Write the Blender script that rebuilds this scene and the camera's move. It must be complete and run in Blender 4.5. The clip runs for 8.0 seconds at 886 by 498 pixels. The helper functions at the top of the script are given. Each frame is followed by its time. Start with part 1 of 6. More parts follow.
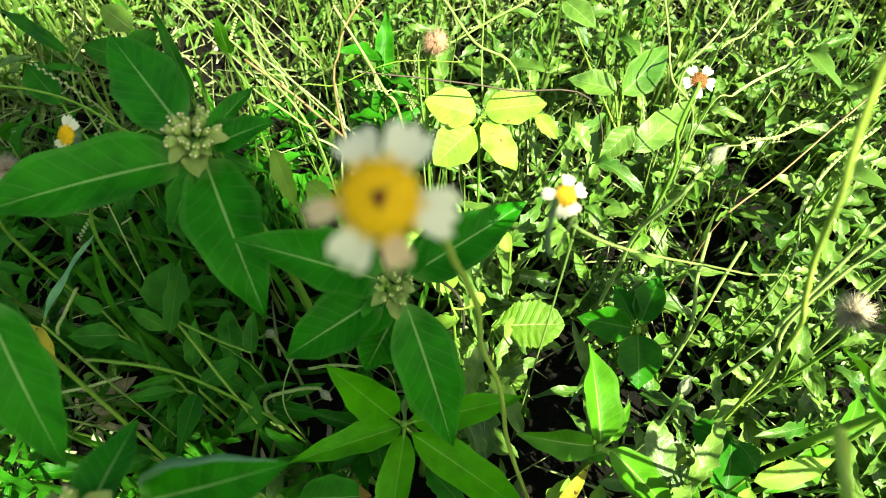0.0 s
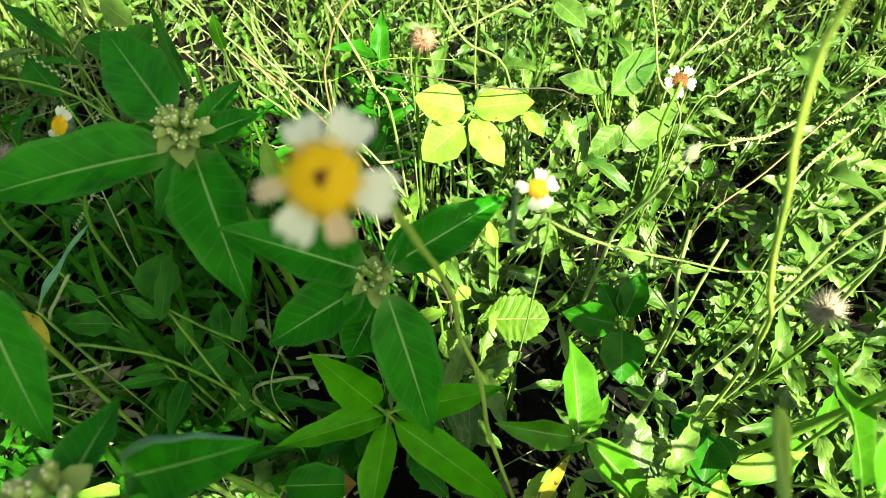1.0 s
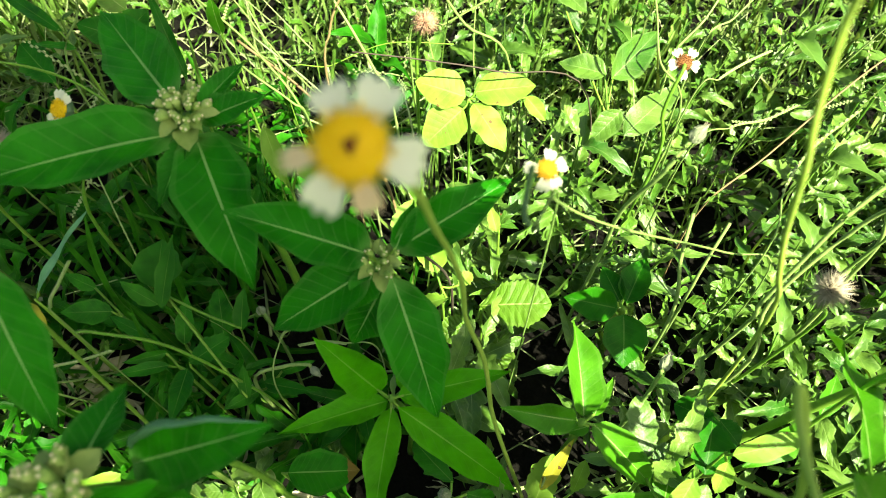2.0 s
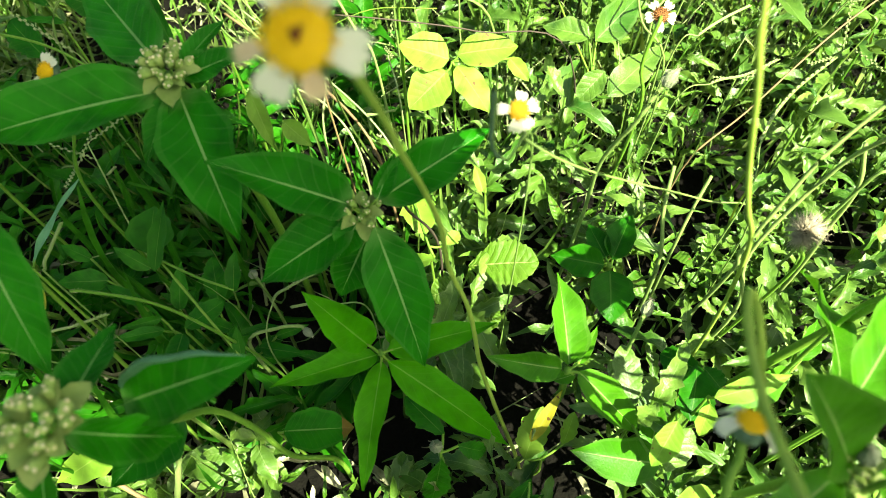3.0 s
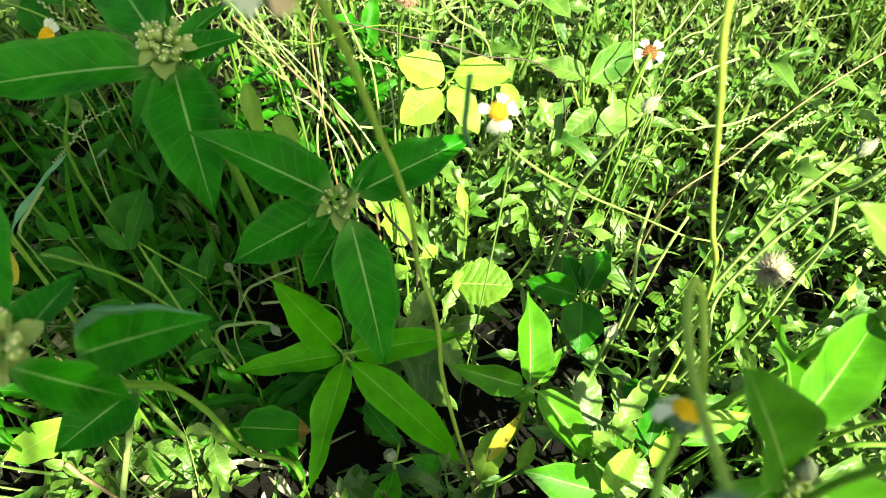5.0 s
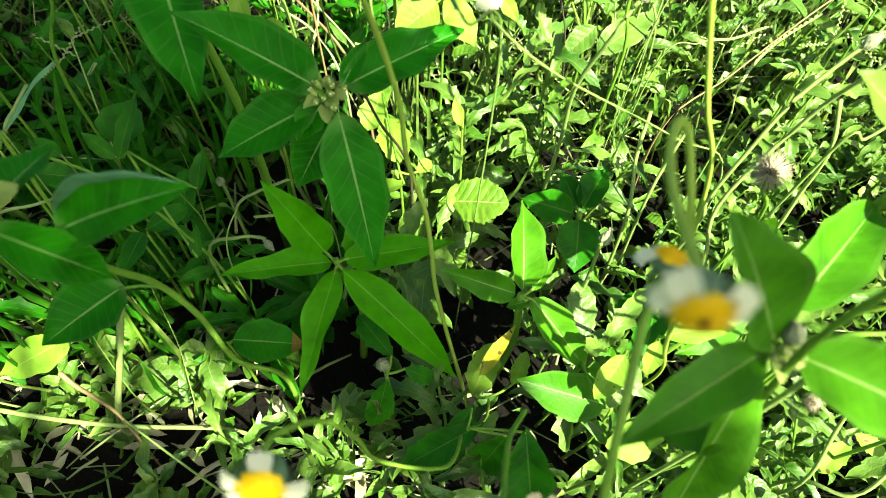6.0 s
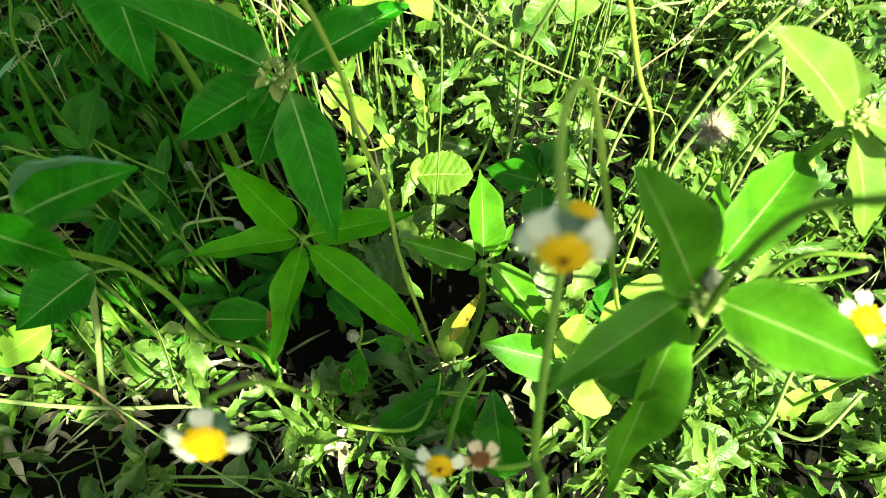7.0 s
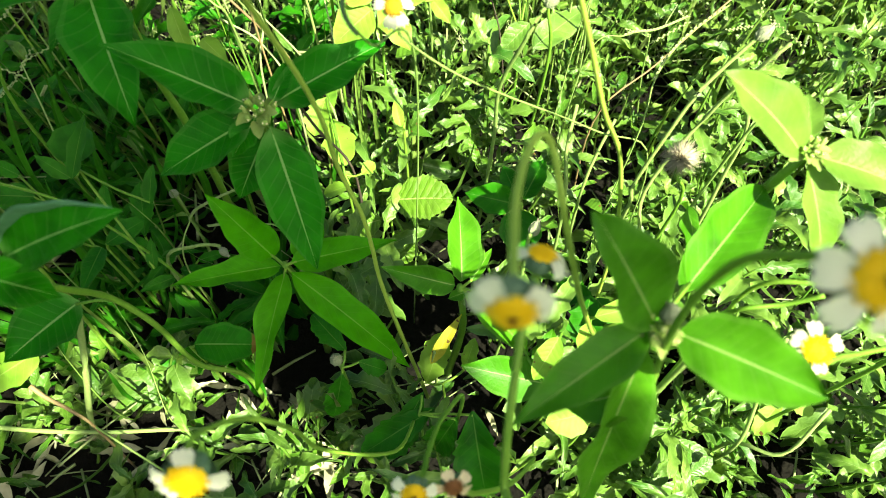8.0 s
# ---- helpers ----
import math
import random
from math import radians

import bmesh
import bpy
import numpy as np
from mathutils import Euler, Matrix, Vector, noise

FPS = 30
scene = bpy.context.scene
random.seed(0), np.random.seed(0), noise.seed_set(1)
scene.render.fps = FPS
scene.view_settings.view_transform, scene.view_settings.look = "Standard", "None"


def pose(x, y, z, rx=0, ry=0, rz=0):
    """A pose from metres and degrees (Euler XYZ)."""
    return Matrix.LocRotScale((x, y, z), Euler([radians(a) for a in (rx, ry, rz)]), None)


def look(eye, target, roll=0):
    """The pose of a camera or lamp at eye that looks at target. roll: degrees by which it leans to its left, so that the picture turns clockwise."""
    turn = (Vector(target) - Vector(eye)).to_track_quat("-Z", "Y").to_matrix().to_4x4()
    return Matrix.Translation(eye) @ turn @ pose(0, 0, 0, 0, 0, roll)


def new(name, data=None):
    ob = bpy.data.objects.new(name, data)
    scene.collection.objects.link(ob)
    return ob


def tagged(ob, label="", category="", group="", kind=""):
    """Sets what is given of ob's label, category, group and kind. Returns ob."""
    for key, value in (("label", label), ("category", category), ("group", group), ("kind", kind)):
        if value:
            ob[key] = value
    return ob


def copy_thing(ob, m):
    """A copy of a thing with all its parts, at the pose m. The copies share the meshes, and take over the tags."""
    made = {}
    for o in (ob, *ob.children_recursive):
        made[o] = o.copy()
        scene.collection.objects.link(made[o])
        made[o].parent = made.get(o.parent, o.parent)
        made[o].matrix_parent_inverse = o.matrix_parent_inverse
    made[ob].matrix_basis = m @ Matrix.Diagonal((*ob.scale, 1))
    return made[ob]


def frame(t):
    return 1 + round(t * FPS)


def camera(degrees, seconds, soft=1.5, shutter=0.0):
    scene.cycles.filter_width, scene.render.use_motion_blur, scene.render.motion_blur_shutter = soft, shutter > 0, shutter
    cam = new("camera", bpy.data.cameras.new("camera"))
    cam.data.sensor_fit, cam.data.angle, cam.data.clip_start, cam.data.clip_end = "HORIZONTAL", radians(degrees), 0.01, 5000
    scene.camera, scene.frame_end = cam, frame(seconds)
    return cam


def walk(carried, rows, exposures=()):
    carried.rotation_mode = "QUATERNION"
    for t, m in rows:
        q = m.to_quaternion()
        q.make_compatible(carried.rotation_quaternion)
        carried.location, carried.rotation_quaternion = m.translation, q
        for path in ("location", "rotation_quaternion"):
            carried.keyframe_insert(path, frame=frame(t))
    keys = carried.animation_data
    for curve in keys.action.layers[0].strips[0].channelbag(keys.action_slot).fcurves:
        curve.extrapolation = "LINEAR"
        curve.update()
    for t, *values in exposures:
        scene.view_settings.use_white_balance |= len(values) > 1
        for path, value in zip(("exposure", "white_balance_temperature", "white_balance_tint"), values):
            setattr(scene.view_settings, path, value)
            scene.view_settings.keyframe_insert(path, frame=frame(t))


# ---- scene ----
cam = camera(62.8, 8.0, soft=0.6)
cam.data.dof.use_dof, cam.data.dof.focus_distance, cam.data.dof.aperture_fstop = True, 0.43, 12.0
METRES, EYE, TILT, LEAN, TURN = 0.154, 0.52, -58.0, 0.0, 0.0
ROWS = [
    (0.0, 0.0, 0.0, 0.0, 0.0, 0.0, -0.0),
    (0.5, 0.0663, -0.0561, 0.007, 0.27, 0.04, 0.65),
    (1.0, 0.0643, -0.0521, -0.021, 0.32, -0.02, -0.78),
    (1.2, 0.0640, -0.0510, -0.0200, 0.72, 0.00, -0.95),
    (2.3, 0.0192, -0.0419, -0.0562, -0.81, -0.93, 0.55),
    (2.5, 0.032, -0.0917, -0.0458, -0.49, -0.8, 1.37),
    (3.0, 0.0845, -0.0881, -0.1476, -0.12, -1.69, 0.99),
    (3.5, 0.106, -0.1049, -0.1794, -1.01, 0.52, -0.61),
    (4.0, 0.0779, -0.1154, -0.2347, -1.66, 2.64, -3.9),
    (4.2, 0.0891, -0.1111, -0.2378, -1.87, 3.19, -4.56),
    (5.3, 0.1483, -0.1244, -0.3480, -0.51, 1.13, -5.44),
    (5.5, 0.1426, -0.1063, -0.4276, -0.36, 0.27, -6.06),
    (6.0, 0.2047, -0.0758, -0.4671, -0.39, -0.6, -5.18),
    (6.5, 0.2682, -0.1161, -0.5205, -0.38, -1.93, -4.55),
    (7.0, 0.3236, -0.1498, -0.484, -0.68, -2.28, -2.47),
    (7.5, 0.3266, -0.1647, -0.4763, -0.98, -1.87, -2.5),
    (8.0, 0.3567, -0.2165, -0.4197, -1.49, -1.62, -1.85),
]
walk(cam, [(t, pose(0, 0, EYE, TILT, LEAN, TURN) @ pose(METRES * x, METRES * y, METRES * z, 90 + pitch, roll, yaw)) for t, x, y, z, yaw, pitch, roll in ROWS],
     [(0.0, 1.95, 6900, 0), (1.0, 1.95, 6900, 0), (3.5, 2.02, 6900, 0), (6.0, 2.08, 6900, 0), (8.0, 2.03, 6900, 0)])

# ---- daylight ----
SUN_TO = Vector((0.411, -0.495, 0.766))          # from the ground towards the sun
world = bpy.data.worlds.new("sky")
scene.world = world
world.use_nodes = True
wn = world.node_tree.nodes
sky = wn.new("ShaderNodeTexSky")
sky.sky_type = "NISHITA"
sky.sun_disc = False
sky.air_density, sky.dust_density, sky.ozone_density = 1.0, 4.0, 0.3
sky.sun_elevation = radians(50)
sky.sun_rotation = radians(140)
world.node_tree.links.new(sky.outputs[0], wn["Background"].inputs[0])
wn["Background"].inputs[1].default_value = 0.050
sun_data = bpy.data.lights.new("sun", "SUN")
sun_data.energy, sun_data.angle, sun_data.color = 5.0, radians(0.5), (1.0, 0.93, 0.77)
sun = new("sun", sun_data)
sun.matrix_world = look(SUN_TO * 6, (0, 0, 0))


# ---- materials ----
def material(name):
    mat = bpy.data.materials.new(name)
    mat.use_nodes = True
    return mat, mat.node_tree.nodes, mat.node_tree.links


def math_node(nodes, links, op, a, b=None, c=None):
    n = nodes.new("ShaderNodeMath")
    n.operation = op
    for i, v in enumerate((a, b, c)):
        if v is None:
            continue
        if isinstance(v, (int, float)):
            n.inputs[i].default_value = v
        else:
            links.new(v, n.inputs[i])
    return n.outputs[0]


def mix_colour(nodes, links, fac, a, b, blend="MIX"):
    n = nodes.new("ShaderNodeMix")
    n.data_type, n.blend_type = "RGBA", blend
    for i, v in ((0, fac), (6, a), (7, b)):
        if isinstance(v, (int, float)):
            n.inputs[i].default_value = v
        elif isinstance(v, tuple):
            n.inputs[i].default_value = (*v, 1)
        else:
            links.new(v, n.inputs[i])
    return n.outputs[2]


def ramp(nodes, links, fac, stops):
    n = nodes.new("ShaderNodeValToRGB")
    el = n.color_ramp.elements
    while len(el) < len(stops):
        el.new(0.5)
    for e, (pos, col) in zip(el, stops):
        e.position, e.color = pos, (*col, 1)
    links.new(fac, n.inputs[0])
    return n.outputs[0]


def noise_tex(nodes, links, scale, detail=4, coords=None):
    n = nodes.new("ShaderNodeTexNoise")
    n.inputs["Scale"].default_value, n.inputs["Detail"].default_value = scale, detail
    if coords is not None:
        links.new(coords, n.inputs["Vector"])
    return n.outputs[0]


def leaf_material(name, dark, light, vein, per="object", veins=9.0, vein_mix=0.6, through_light=0.28, rough=0.42, bump=0.3, spots=0.0, gloss=0.18, rim=0.06, side_veins=0.16, quilt=0.9, tip=0.0, foot=0.0):
    """A leaf: UV x runs from -1 to 1 across the blade (stored as 0..1), UV y along it."""
    mat, nodes, links = material(name)
    out, bsdf = nodes["Material Output"], nodes["Principled BSDF"]
    uv = nodes.new("ShaderNodeUVMap")
    sep = nodes.new("ShaderNodeSeparateXYZ")
    links.new(uv.outputs[0], sep.inputs[0])
    u = math_node(nodes, links, "ABSOLUTE", math_node(nodes, links, "MULTIPLY_ADD", sep.outputs[0], 2.0, -1.0))
    if per == "object":
        rnd = nodes.new("ShaderNodeObjectInfo").outputs["Random"]
    else:
        rnd = nodes.new("ShaderNodeNewGeometry").outputs["Random Per Island"]
    pos = nodes.new("ShaderNodeNewGeometry").outputs["Position"]
    base = mix_colour(nodes, links, math_node(nodes, links, "POWER", rnd, 1.35), dark, light)
    blotch = noise_tex(nodes, links, 90, 3, pos)
    base = mix_colour(nodes, links, math_node(nodes, links, "MULTIPLY_ADD", blotch, 2.4, -0.85), base, tuple(c * 0.5 for c in dark))
    broad = noise_tex(nodes, links, 34, 3, pos)
    base = mix_colour(nodes, links, math_node(nodes, links, "MULTIPLY_ADD", broad, 1.4, -0.55), base, light)
    fine = noise_tex(nodes, links, 900, 2, pos)
    base = mix_colour(nodes, links, math_node(nodes, links, "MULTIPLY", fine, 0.25), base, light)
    # midrib and slanting side veins
    mid = math_node(nodes, links, "LESS_THAN", u, math_node(nodes, links, "MULTIPLY_ADD", sep.outputs[1], -0.035, 0.05))
    slant = math_node(nodes, links, "MULTIPLY_ADD", math_node(nodes, links, "POWER", u, 0.8), -0.17, sep.outputs[1])
    slant = math_node(nodes, links, "MULTIPLY_ADD", broad, 0.03, slant)
    wave = math_node(nodes, links, "FRACT", math_node(nodes, links, "MULTIPLY", slant, veins))
    near = math_node(nodes, links, "ABSOLUTE", math_node(nodes, links, "SUBTRACT", wave, 0.5))
    side = math_node(nodes, links, "MULTIPLY", math_node(nodes, links, "SUBTRACT", 1.0, math_node(nodes, links, "SMOOTH_MIN", math_node(nodes, links, "MULTIPLY", near, 11.0), 1.0, 0.1)), side_veins)
    side = math_node(nodes, links, "MULTIPLY", side, math_node(nodes, links, "MULTIPLY_ADD", blotch, 4.0, -0.9))
    rib = math_node(nodes, links, "MAXIMUM", mid, side)
    base = mix_colour(nodes, links, math_node(nodes, links, "MULTIPLY", rib, vein_mix), base, vein)
    # pale leaf margin, with the bright edge highlight painted into its colour
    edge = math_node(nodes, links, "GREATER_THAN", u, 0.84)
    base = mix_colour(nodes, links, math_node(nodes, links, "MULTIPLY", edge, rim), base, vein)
    if foot:
        near_stalk = math_node(nodes, links, "SUBTRACT", 1.0, math_node(nodes, links, "SMOOTH_MIN", math_node(nodes, links, "MULTIPLY", math_node(nodes, links, "MULTIPLY_ADD", blotch, 0.06, sep.outputs[1]), 6.0), 1.0, 0.2))
        base = mix_colour(nodes, links, math_node(nodes, links, "MULTIPLY", near_stalk, foot), base, vein)
    if spots:
        sp = noise_tex(nodes, links, 260, 1, pos)
        base = mix_colour(nodes, links, math_node(nodes, links, "GREATER_THAN", sp, 1 - spots), base, (0.16, 0.10, 0.03))
    if tip:
        dry = math_node(nodes, links, "GREATER_THAN", math_node(nodes, links, "MULTIPLY_ADD", blotch, 0.2, sep.outputs[1]), 1.1 - tip)
        base = mix_colour(nodes, links, math_node(nodes, links, "MULTIPLY", dry, 0.65), base, (0.22, 0.10, 0.03))
    links.new(base, bsdf.inputs["Base Color"])
    links.new(math_node(nodes, links, "MULTIPLY_ADD", fine, 0.25, rough - 0.1), bsdf.inputs["Roughness"])
    bsdf.inputs["Specular IOR Level"].default_value = gloss
    bmp = nodes.new("ShaderNodeBump")
    bmp.inputs["Strength"].default_value, bmp.inputs["Distance"].default_value = bump, 0.0006
    relief = math_node(nodes, links, "ADD", math_node(nodes, links, "MULTIPLY", fine, 0.5), math_node(nodes, links, "MULTIPLY", math_node(nodes, links, "SQRT", near), quilt))
    links.new(relief, bmp.inputs["Height"])
    links.new(bmp.outputs[0], bsdf.inputs["Normal"])
    tr = nodes.new("ShaderNodeBsdfTranslucent")
    links.new(mix_colour(nodes, links, 1.0, base, (1.0, 0.95, 0.35), "MULTIPLY"), tr.inputs[0])
    mx = nodes.new("ShaderNodeMixShader")
    mx.inputs[0].default_value = through_light
    links.new(bsdf.outputs[0], mx.inputs[1])
    links.new(tr.outputs[0], mx.inputs[2])
    links.new(mx.outputs[0], out.inputs[0])
    return mat


def plain_material(name, a, b, scale=300, rough=0.6, per="object", through_light=0.0, bump=0.3):
    """Two colours mixed by noise and by the piece's own random number."""
    mat, nodes, links = material(name)
    out, bsdf = nodes["Material Output"], nodes["Principled BSDF"]
    pos = nodes.new("ShaderNodeNewGeometry").outputs["Position"]
    if per == "object":
        rnd = nodes.new("ShaderNodeObjectInfo").outputs["Random"]
    else:
        rnd = nodes.new("ShaderNodeNewGeometry").outputs["Random Per Island"]
    n = noise_tex(nodes, links, scale, 4, pos)
    fac = math_node(nodes, links, "MULTIPLY_ADD", rnd, 0.6, math_node(nodes, links, "MULTIPLY_ADD", n, 1.0, -0.3))
    col = mix_colour(nodes, links, fac, a, b)
    links.new(col, bsdf.inputs["Base Color"])
    bsdf.inputs["Roughness"].default_value = rough
    bsdf.inputs["Specular IOR Level"].default_value = 0.22
    bmp = nodes.new("ShaderNodeBump")
    bmp.inputs["Strength"].default_value, bmp.inputs["Distance"].default_value = bump, 0.0005
    links.new(n, bmp.inputs["Height"])
    links.new(bmp.outputs[0], bsdf.inputs["Normal"])
    if through_light:
        tr = nodes.new("ShaderNodeBsdfTranslucent")
        links.new(col, tr.inputs[0])
        mx = nodes.new("ShaderNodeMixShader")
        mx.inputs[0].default_value = through_light
        links.new(bsdf.outputs[0], mx.inputs[1])
        links.new(tr.outputs[0], mx.inputs[2])
        links.new(mx.outputs[0], out.inputs[0])
    return mat


SPURGE = leaf_material("spurge_leaf", (0.009, 0.150, 0.002), (0.024, 0.238, 0.005), (0.26, 0.48, 0.14), veins=10, vein_mix=0.7, gloss=0.12, rough=0.48, bump=0.6, side_veins=0.10, quilt=0.7, foot=0.5)
BROWN_TIP = leaf_material("browned_leaf", (0.012, 0.150, 0.002), (0.030, 0.220, 0.005), (0.20, 0.40, 0.09), veins=12, vein_mix=0.5, gloss=0.10, rough=0.5, bump=0.5, side_veins=0.12, quilt=0.6, tip=0.16)
SPURGE_YOUNG = leaf_material("young_spurge_leaf", (0.048, 0.30, 0.002), (0.085, 0.38, 0.005), (0.24, 0.47, 0.08), veins=12, vein_mix=0.4, gloss=0.10, rough=0.5, bump=0.45, side_veins=0.10, quilt=0.5)
UNDERSIDE = leaf_material("leaf_underside", (0.11, 0.31, 0.13), (0.15, 0.37, 0.18), (0.25, 0.42, 0.22), veins=10, vein_mix=0.3, gloss=0.25)
CRINKLED = leaf_material("crinkled_leaf", (0.070, 0.205, 0.004), (0.170, 0.330, 0.030), (0.42, 0.52, 0.17), veins=9, vein_mix=0.5, gloss=0.35, rough=0.5, bump=1.0, side_veins=0.15, quilt=1.0)
# paler spurge green for fully lit leaves, sunshine put into its colour
SPURGE_LIT = leaf_material("lit_spurge_leaf", (0.125, 0.275, 0.026), (0.170, 0.330, 0.045), (0.42, 0.52, 0.20), veins=11, vein_mix=0.45, gloss=0.25, rough=0.45, bump=0.5, side_veins=0.08, quilt=0.3)
# lightened copy of the spurge green, some sun mixed into its colour
SPURGE_HALF_LIT = leaf_material("half_lit_spurge_leaf", (0.044, 0.215, 0.004), (0.085, 0.285, 0.012), (0.38, 0.50, 0.17), veins=11, vein_mix=0.45, gloss=0.18, rough=0.42, bump=0.5, side_veins=0.08, quilt=0.3)
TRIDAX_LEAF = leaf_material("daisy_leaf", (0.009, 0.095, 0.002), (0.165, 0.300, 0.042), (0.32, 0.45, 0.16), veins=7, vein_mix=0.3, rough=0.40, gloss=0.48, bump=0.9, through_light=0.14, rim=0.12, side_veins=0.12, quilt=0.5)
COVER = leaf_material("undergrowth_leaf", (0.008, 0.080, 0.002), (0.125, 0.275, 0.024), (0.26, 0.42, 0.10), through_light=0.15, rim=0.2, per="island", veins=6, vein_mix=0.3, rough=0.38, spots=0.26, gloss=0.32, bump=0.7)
# deeper green for weeds in the shade, that shade put into its colour
SHADE_LEAF = leaf_material("shade_darkened_leaf", (0.008, 0.105, 0.002), (0.035, 0.220, 0.006), (0.18, 0.34, 0.07), veins=8, vein_mix=0.3, rough=0.42, gloss=0.14, bump=0.6, quilt=0.4)
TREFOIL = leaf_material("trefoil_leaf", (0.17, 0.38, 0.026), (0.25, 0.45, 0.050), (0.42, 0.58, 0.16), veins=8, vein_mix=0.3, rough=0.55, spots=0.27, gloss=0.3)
YELLOWED = leaf_material("yellowed_leaf", (0.42, 0.40, 0.03), (0.50, 0.48, 0.05), (0.50, 0.50, 0.16), veins=8, vein_mix=0.3, rough=0.6, spots=0.30)
GRASS = leaf_material("grass_blade", (0.030, 0.14, 0.005), (0.235, 0.365, 0.075), (0.34, 0.44, 0.14), veins=0.5, vein_mix=0.3, rough=0.38, gloss=0.45, quilt=0.0)
GRASS_BROAD = leaf_material("broad_grass_blade", (0.014, 0.12, 0.003), (0.050, 0.23, 0.012), (0.16, 0.30, 0.05), veins=0.5, vein_mix=0.4, rough=0.5, gloss=0.15, quilt=0.0)
GRASS_NEAR = leaf_material("fine_grass_blade", (0.045, 0.155, 0.010), (0.30, 0.41, 0.12), (0.38, 0.48, 0.17), per="island", veins=0.5, vein_mix=0.3, rough=0.38, gloss=0.45, quilt=0.0)
GRASS_FAR = leaf_material("far_grass_blade", (0.06, 0.18, 0.02), (0.18, 0.31, 0.06), (0.24, 0.35, 0.09), per="island", veins=0.5, vein_mix=0.3, rough=0.5)
STRAW = plain_material("dry_straw", (0.27, 0.36, 0.13), (0.41, 0.50, 0.23), 500, 0.7, per="island", through_light=0.15)
DEAD_LEAF = plain_material("dead_leaf", (0.26, 0.27, 0.13), (0.62, 0.63, 0.42), 200, 0.75, per="island", through_light=0.15)
STEM_GREEN = plain_material("green_stem", (0.08, 0.22, 0.018), (0.19, 0.34, 0.04), 600, 0.5)
# brighter copy of the green stem, with sunlight put into its colour
STEM_LIT = plain_material("sunlit_green_stem", (0.24, 0.38, 0.05), (0.33, 0.46, 0.08), 600, 0.5)
STEM_WEED = plain_material("weed_stem", (0.045, 0.15, 0.010), (0.13, 0.24, 0.035), 600, 0.5)
STEM_PALE = plain_material("pale_stem", (0.13, 0.25, 0.045), (0.28, 0.38, 0.12), 600, 0.55)
STEM_RED = plain_material("reddish_stem", (0.20, 0.13, 0.07), (0.30, 0.24, 0.10), 600, 0.55)
STEM_DARK = plain_material("dark_dead_stem", (0.05, 0.04, 0.03), (0.10, 0.08, 0.06), 600, 0.7)
SEEDHEAD = plain_material("seed_head", (0.17, 0.26, 0.08), (0.32, 0.39, 0.16), 800, 0.7)
CUP = plain_material("flower_cup", (0.05, 0.12, 0.06), (0.14, 0.22, 0.12), 900, 0.6)
DISC = plain_material("flower_disc", (0.78, 0.52, 0.006), (0.88, 0.66, 0.02), 1500, 0.6, per="island")
DISC_DULL = plain_material("dull_flower_disc", (0.50, 0.29, 0.012), (0.68, 0.44, 0.03), 1500, 0.7, per="island")
DISC_OLD = plain_material("old_flower_disc", (0.13, 0.05, 0.02), (0.36, 0.17, 0.05), 1500, 0.7, per="island")
DISC_EYE = plain_material("dark_flower_eye", (0.07, 0.018, 0.004), (0.13, 0.035, 0.008), 1500, 0.7, per="island")
PETAL = plain_material("white_petal", (0.76, 0.79, 0.56), (0.85, 0.87, 0.67), 700, 0.55, through_light=0.3)
PETAL_OLD = plain_material("wilted_petal", (0.60, 0.46, 0.24), (0.76, 0.67, 0.44), 700, 0.6, through_light=0.25)
CYATHIA = plain_material("spurge_flower_head", (0.17, 0.31, 0.045), (0.36, 0.46, 0.13), 700, 0.7, bump=0.6)
BRACT = plain_material("spurge_bract", (0.14, 0.24, 0.040), (0.27, 0.35, 0.095), 300, 0.7, bump=0.5)
GLAND = plain_material("spurge_gland", (0.55, 0.50, 0.22), (0.70, 0.66, 0.40), 1200, 0.4)
PAPPUS = plain_material("seed_bristles", (0.38, 0.34, 0.23), (0.54, 0.49, 0.36), 900, 0.7, through_light=0.2)
BUD = plain_material("bud_bract", (0.17, 0.22, 0.11), (0.28, 0.31, 0.20), 900, 0.7)
RUSSET = plain_material("rusty_seed_bristles", (0.42, 0.22, 0.12), (0.62, 0.44, 0.30), 900, 0.7, through_light=0.2)
SEED = plain_material("dark_seed", (0.06, 0.045, 0.03), (0.14, 0.10, 0.06), 900, 0.7)
BARK = plain_material("tree_bark", (0.10, 0.075, 0.05), (0.24, 0.19, 0.14), 40, 0.9, bump=0.9)


